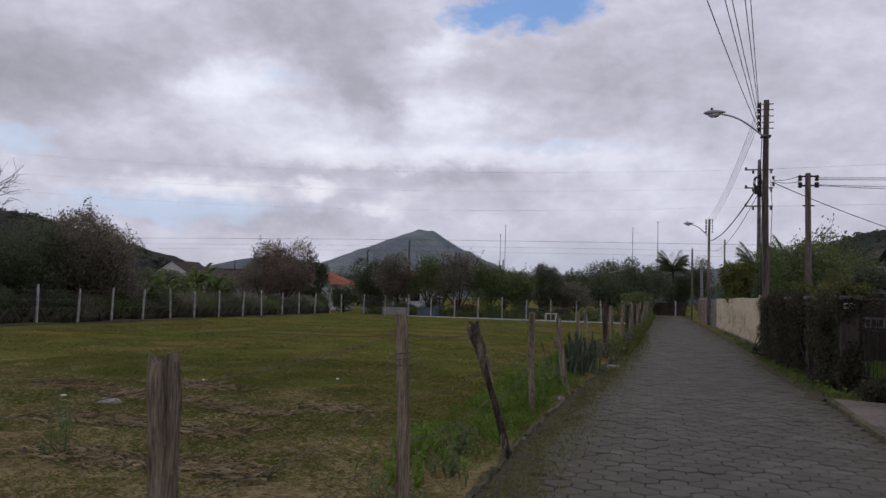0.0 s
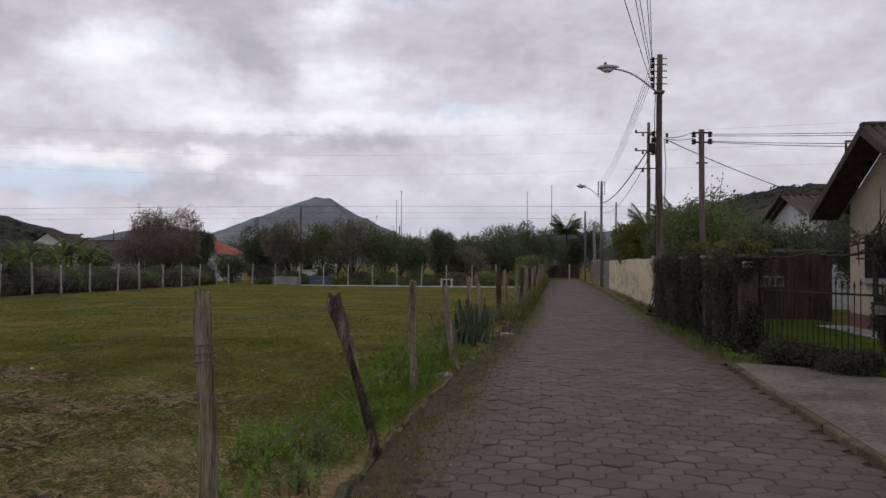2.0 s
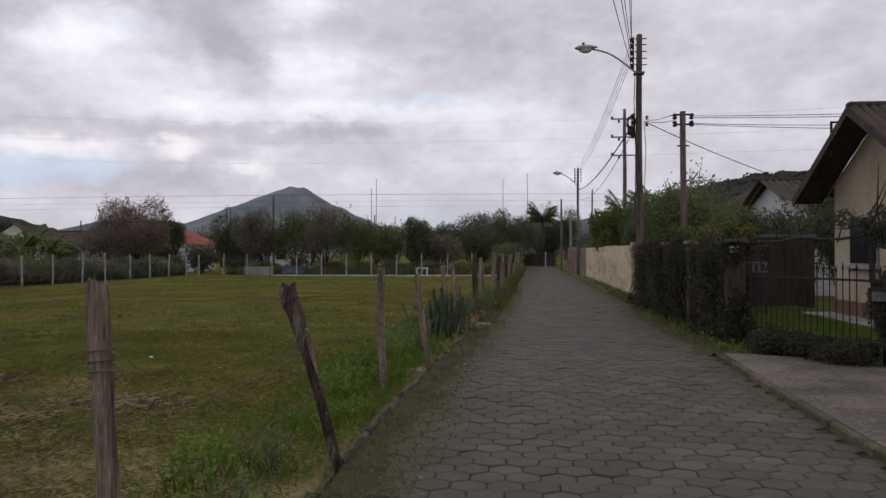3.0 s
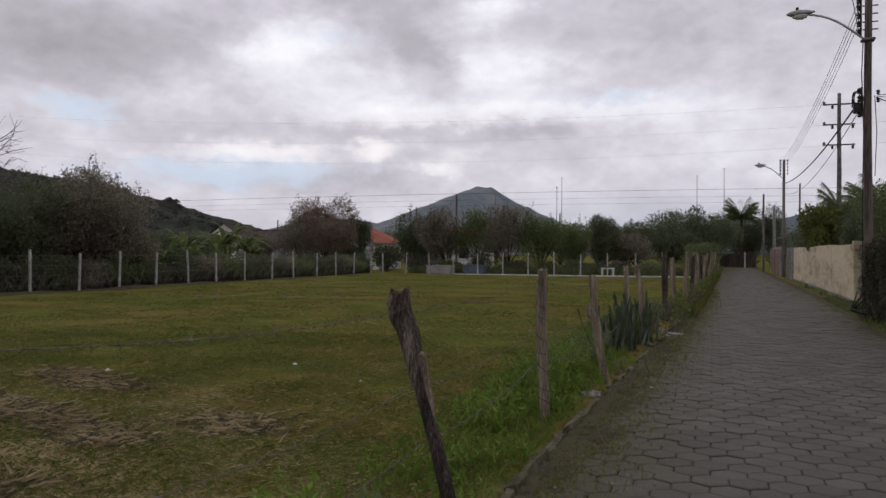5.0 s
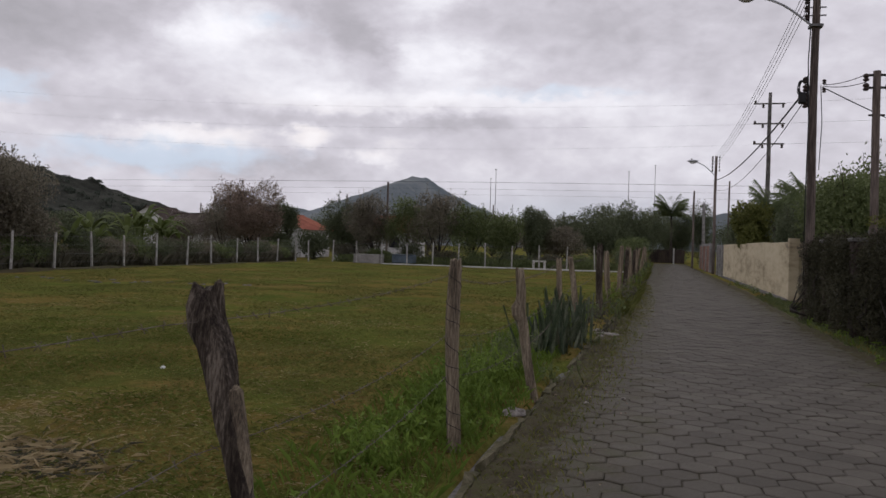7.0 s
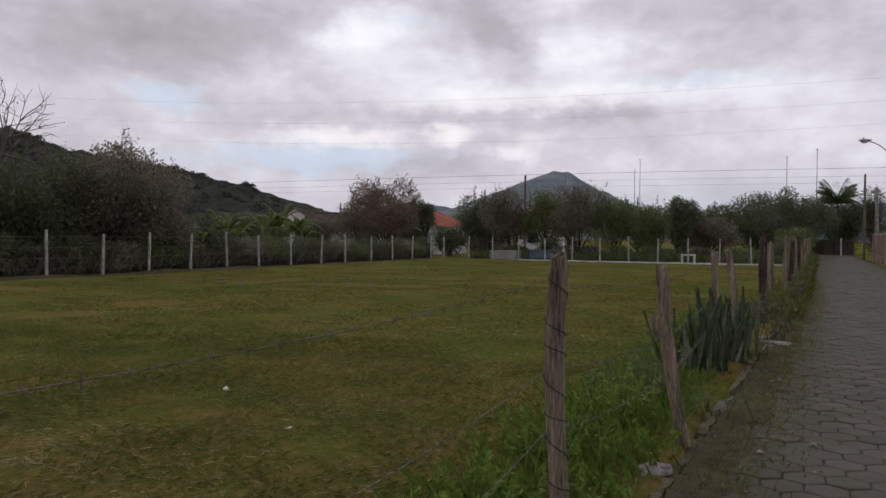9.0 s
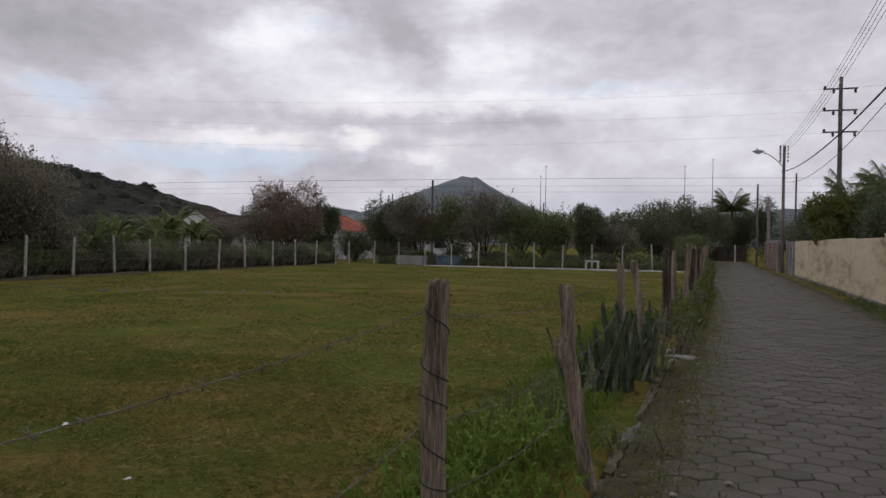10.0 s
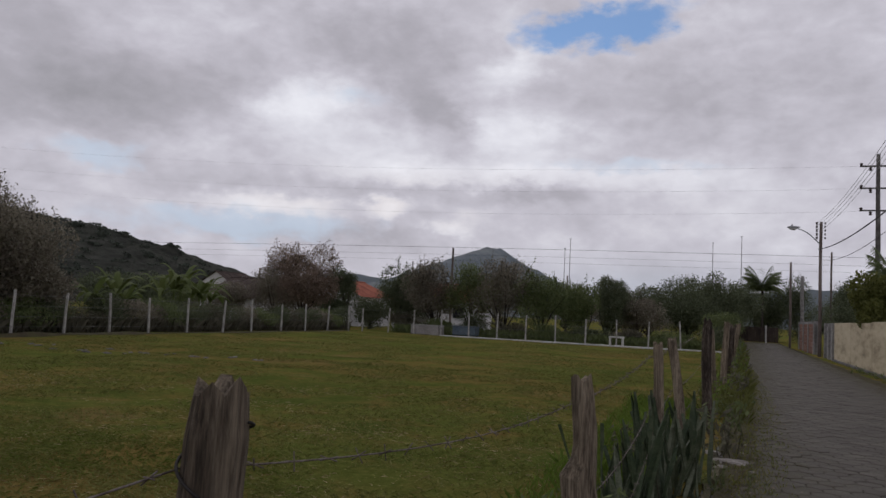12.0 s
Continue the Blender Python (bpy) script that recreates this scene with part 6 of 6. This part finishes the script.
def blades(name, n, xr, yr, h, w, material, label, seed, keep=None, flat=0.0):
    r = np.random.default_rng(seed)
    x = xr[0] + (xr[1] - xr[0]) * r.random(n)
    y = yr[0] + (yr[1] - yr[0]) * r.random(n)
    if keep is not None:
        ok = keep(x, y, r)
        x, y = x[ok], y[ok]
    n = len(x)
    z = np.array([surface_z(a, b) for a, b in zip(x, y)])
    ang = 2 * np.pi * r.random(n)
    hh = h * (0.4 + 0.9 * r.random(n))
    lean = hh * (0.3 + 0.7 * r.random(n)) * (1 + flat * 4)
    up = hh * (1 - 0.75 * flat)
    dx, dy = np.cos(ang), np.sin(ang)
    ww = w * (0.6 + 0.8 * r.random(n))
    base = np.stack([x, y, z], 1)
    side = np.stack([-dy, dx, 0 * x], 1) * ww[:, None]
    mid = base + np.stack([dx * lean * 0.35, dy * lean * 0.35, up * 0.65], 1)
    tip = base + np.stack([dx * lean, dy * lean, up * (1 - 0.4 * flat)], 1)
    v = np.stack([base - side, base + side, mid + side * 0.7, tip, mid - side * 0.7], axis=1).reshape(-1, 3)
    f = np.arange(5 * n).reshape(n, 5)
    return tagged(new(name, mesh(name, v, f, material)), label, "grass", kind="stuff")


def patchy(s, lo, seed):
    def keep(x, y, r):
        q = np.array([noise.noise((a * s, b * s, seed)) for a, b in zip(x, y)])
        left = x < np.array([kerb_x(b) for b in y]) - 0.1
        return left & (q + 0.35 * (r.random(len(x)) - 0.5) > lo)
    return keep


def hay_zone(x, y, r):
    k = y + (x + 4) * 0.45 + 9 * np.array([0.5 * noise.noise((a * 0.9, b * 0.9, 2)) for a, b in zip(x, y)])
    return (k < 10.4 + 1.5 * r.normal(size=len(x))) & (x < -3.95)


blades("field_grass", 90000, (-14, -3.7), (4.5, 17), 0.035, 0.0035, GRASS, "short mown field grass, olive and green", 801, patchy(0.9, -0.2, 3), 0.4)
blades("field_grass", 60000, (-22, -3.5), (16, 32), 0.04, 0.007, GRASS, "short mown field grass further out", 802, patchy(0.6, -0.15, 4), 0.4)
blades("field_grass", 45000, (-24, -3), (32, 54.5), 0.04, 0.012, GRASS, "short mown field grass at the far side", 803, patchy(0.4, -0.15, 5), 0.4)
blades("green_grass", 40000, (-12, -3.75), (6, 18), 0.04, 0.0035, FIELD_GREEN, "greener patches of short field grass", 811, patchy(0.55, 0.12, 8), 0.3)
blades("straw", 45000, (-13, -3.9), (3.5, 13), 0.035, 0.0022, STRAW, "loose dry mown straw lying on the field", 804, hay_zone, 0.7)
blades("long_straw", 1500, (-12, -3.9), (3.5, 12), 0.07, 0.0022, STRAW, "long pale straw stalks lying on the field", 805, hay_zone, 0.85)
blades("fence_grass", 12000, (-4.75, -3.6), (6.5, 26), 0.11, 0.0035, LEAF_GREEN, "longer green grass under the roadside fence", 806, lambda x, y, r: (x < np.array([kerb_x(b) for b in y]) - 0.08) & (r.random(len(x)) < np.clip(1.2 - np.abs(x + 4.05) * 1.4, 0.05, 1)) & (y > 7.6 + r.random(len(x)) * 5))
blades("fence_grass_far", 9000, (-4.2, -1.6), (24, 86), 0.26, 0.012, LEAF_YELLOW, "yellowish long grass under the fence further along", 807, lambda x, y, r: np.abs(x - np.array([kerb_x(b) for b in y]) + 0.1) < 0.38)
blades("verge_grass", 34000, (-3.75, -2.2), (6, 40), 0.04, 0.004, GRASS, "tufts of low grass at the road edge", 808, lambda x, y, r: (x - np.array([kerb_x(b) for b in y]) > 0.02) & (x - np.array([kerb_x(b) for b in y]) < 0.25 + 0.5 * r.random(len(x)) ** 2))
blades("thicket_grass", 7000, (-25.9, -24.4), (13, 56), 0.5, 0.01, LEAF_GREY, "rank dry grass in the thicket behind the field fence", 812)
blades("thicket_grass", 5000, (-22, -3.5), (56, 58.5), 0.45, 0.012, LEAF_MID, "rank grass behind the white kerb", 814)
blades("lawn_grass", 26000, (1.3, 5.0), (15, 25.5), 0.07, 0.006, LEAF_GREEN, "short green garden lawn", 809, lambda x, y, r: x > 1.3 + (16.7 - y) * 0.35)
blades("verge_grass_right", 8000, (0.35, 1.6), (15.6, 34), 0.07, 0.005, LEAF_MID, "low grass at the foot of the hedge", 810, lambda x, y, r: x > np.array([right_x(b) for b in y]) - 0.05)


HAY_ROWS = [((-11.0, 11.9), (-8.1, 10.8)), ((-8.1, 10.8), (-6.7, 10.2)), ((-9.8, 12.9), (-8.4, 12.2)), ((-6.3, 11.0), (-5.9, 10.9)), ((-8.6, 9.2), (-6.4, 8.8)), ((-7.4, 7.4), (-5.4, 7.2))]


def hay_row(x, y, r):
    """Raked rows of cut hay."""
    best = np.full(len(x), 9.0)
    for (xa, ya), (xb, yb) in HAY_ROWS:
        L2 = (xb - xa) ** 2 + (yb - ya) ** 2
        u = np.clip(((x - xa) * (xb - xa) + (y - ya) * (yb - ya)) / L2, 0, 1)
        best = np.minimum(best, np.hypot(x - xa - u * (xb - xa), y - ya - u * (yb - ya)))
    lump = np.array([noise.noise((a * 2.2, b * 2.2, 6)) for a, b in zip(x, y)])
    return best < 0.12 + 0.3 * np.abs(r.normal(size=len(x))) * 0.5 + 0.16 * lump


blades("hay_row", 34000, (-11.5, -5.2), (6.8, 13.3), 0.075, 0.003, STRAW, "raked rows of dry cut hay on the field", 831, hay_row, 0.45)
blades("hay_row", 30000, (-11.5, -5.2), (6.8, 13.3), 0.06, 0.004, LEAF_GREY, "brown dead stalks under the raked hay", 832, hay_row, 0.45)


def clover(name, n, xr, yr, size, material, label, seed, keep):
    r = np.random.default_rng(seed)
    x = xr[0] + (xr[1] - xr[0]) * r.random(n)
    y = yr[0] + (yr[1] - yr[0]) * r.random(n)
    ok = keep(x, y, r)
    x, y = x[ok], y[ok]
    z = np.array([surface_z(a, b) for a, b in zip(x, y)]) + 0.008 + 0.02 * r.random(len(x))
    v, f = leaf_quads(np.stack([x, y, z], 1), size, r, 0.0, 0.6)
    q = v.reshape(-1, 4, 3)
    q[:, :, 2] = z[:, None] + (q[:, :, 2] - z[:, None]) * 0.45
    return tagged(new(name, mesh(name, v, f, material)), label, "grass", kind="stuff")


clover("field_herbs", 60000, (-12, -3.75), (7, 19), 0.012, FIELD_GREEN, "small flat-leaved herbs in the mown field", 821, patchy(0.8, -0.02, 11))
clover("field_herbs", 60000, (-14, -3.75), (6, 20), 0.013, GRASS, "small olive leaves in the mown field", 822, patchy(1.1, -0.05, 14))
clover("leaf_litter", 6000, (-3.6, -2.0), (5, 30), 0.016, LEAF_RED, "dead brown leaves on the road verge", 824, lambda x, y, r: (x - np.array([kerb_x(b) for b in y]) > 0.03) & (x - np.array([kerb_x(b) for b in y]) < 0.9 * r.random(len(x)) ** 1.6))
clover("verge_moss", 9000, (-3.6, -2.0), (5, 30), 0.014, FIELD_GREEN, "small green herbs creeping over the road edge", 825, lambda x, y, r: (x - np.array([kerb_x(b) for b in y]) > -0.1) & (x - np.array([kerb_x(b) for b in y]) < 0.75 * r.random(len(x)) ** 1.8))
blades("dry_stalks", 16000, (-16, -3.8), (7, 24), 0.03, 0.0025, STRAW, "dry pale stalks scattered over the field", 823, patchy(0.7, 0.05, 17), 0.7)

# ---- kerb stones and pavers ----
KERB = strip("kerb_left", lambda y: kerb_x(y) - 0.07, lambda y: kerb_x(y) + 0.05, 0.0, -12, 92, OLD_CONCRETE, 1.0, 0.12)
KS = []
for k in range(5):
    bm = box_bm(-0.06, 0.055, 0.006, 0.89, -0.1, 0.0, 0.0)
    bmesh.ops.subdivide_edges(bm, edges=[e for e in bm.edges if abs(e.verts[0].co.y - e.verts[1].co.y) > 0.5], cuts=9)
    for v in bm.verts:
        if v.co.z > -0.05:
            v.co.z = 0.046 + 0.05 * noise.noise(v.co * 6 + Vector((k * 3, 0, 0)))
            v.co.x *= 0.5
        v.co.x += 0.035 * noise.noise(v.co * 5 + Vector((k, 9, 0)))
    me = bpy.data.meshes.new("kerb_stone")
    bm.to_mesh(me)
    bm.free()
    me.materials.append(KERB_STONE)
    KS.append(me)
y = 1.0
while y < 90:
    if not (14.6 < y < 16.2):
        ob = part("kerb_stone", KS[int(RNG.integers(5))], None, KERB)
        ang = math.degrees(math.atan2(kerb_x(y + 0.9) - kerb_x(y), 0.9))
        ob.matrix_world = pose(kerb_x(y) + 0.01 * RNG.normal(), y, 0.012 * RNG.normal(), 0.8 * RNG.normal(), 2 * RNG.normal(), -ang + 0.8 * RNG.normal())
    y += 0.9

W = 0.236
PITCH = W * 1.1547 * 0.75


def hexagon(g=0.0045, h=0.03, bev=0.012):
    """Verts and faces of one six-sided paver with a worn rim, points along the street."""
    R = W / 1.7320508 - g
    vs, fs = [], []
    for z, s in ((-h, 1.0), (-bev * 0.5, 1.0), (0.0, 1 - bev / R)):
        vs += [(R * s * math.sin(math.pi / 3 * i), R * s * math.cos(math.pi / 3 * i), z) for i in range(6)]
    for r_ in range(2):
        for i in range(6):
            k = (i + 1) % 6
            fs.append([r_ * 6 + k, r_ * 6 + i, (r_ + 1) * 6 + i, (r_ + 1) * 6 + k])
    fs.append([12 + 5 - i for i in range(6)])
    return np.array(vs), fs


HV, HF = hexagon()
PAVER_MESH = mesh("paver", HV, HF, PAVER)
bulk_v, bulk_f, count = [], [], 0
row = 0
y = -1.5
while y < 91.5:
    lo, hi = kerb_x(y) + 0.12, right_x(y) - 0.02
    x = -6.0 + (W / 2 if row % 2 else 0)
    while x < hi - W * 0.35:
        if x > lo:
            near = 7.3 < y < 10.8
            crown = 0.004 * noise.noise((x * 0.6, y * 0.6, 1)) + 0.001
            z = crown + 0.0025 * RNG.normal()
            tx, ty, tz = 0.55 * RNG.normal(), 0.55 * RNG.normal(), 1.3 * RNG.normal()
            if near and count < 300:
                ob = part("paver", PAVER_MESH, None, ROAD)
                ob.matrix_world = pose(x, y, z, tx, ty, tz)
                count += 1
            else:
                m3 = np.array(Euler((radians(tx), radians(ty), radians(tz))).to_matrix())
                off = len(bulk_v) * 18
                bulk_v.append(HV @ m3.T + (x, y, z))
                bulk_f += [[i + off for i in fc] for fc in HF]
        x += W
    row += 1
    y += PITCH
ob = part("pavers", mesh("pavers", np.concatenate(bulk_v), bulk_f, PAVER_FAR), None, ROAD)
ob["kind"] = "stuff"
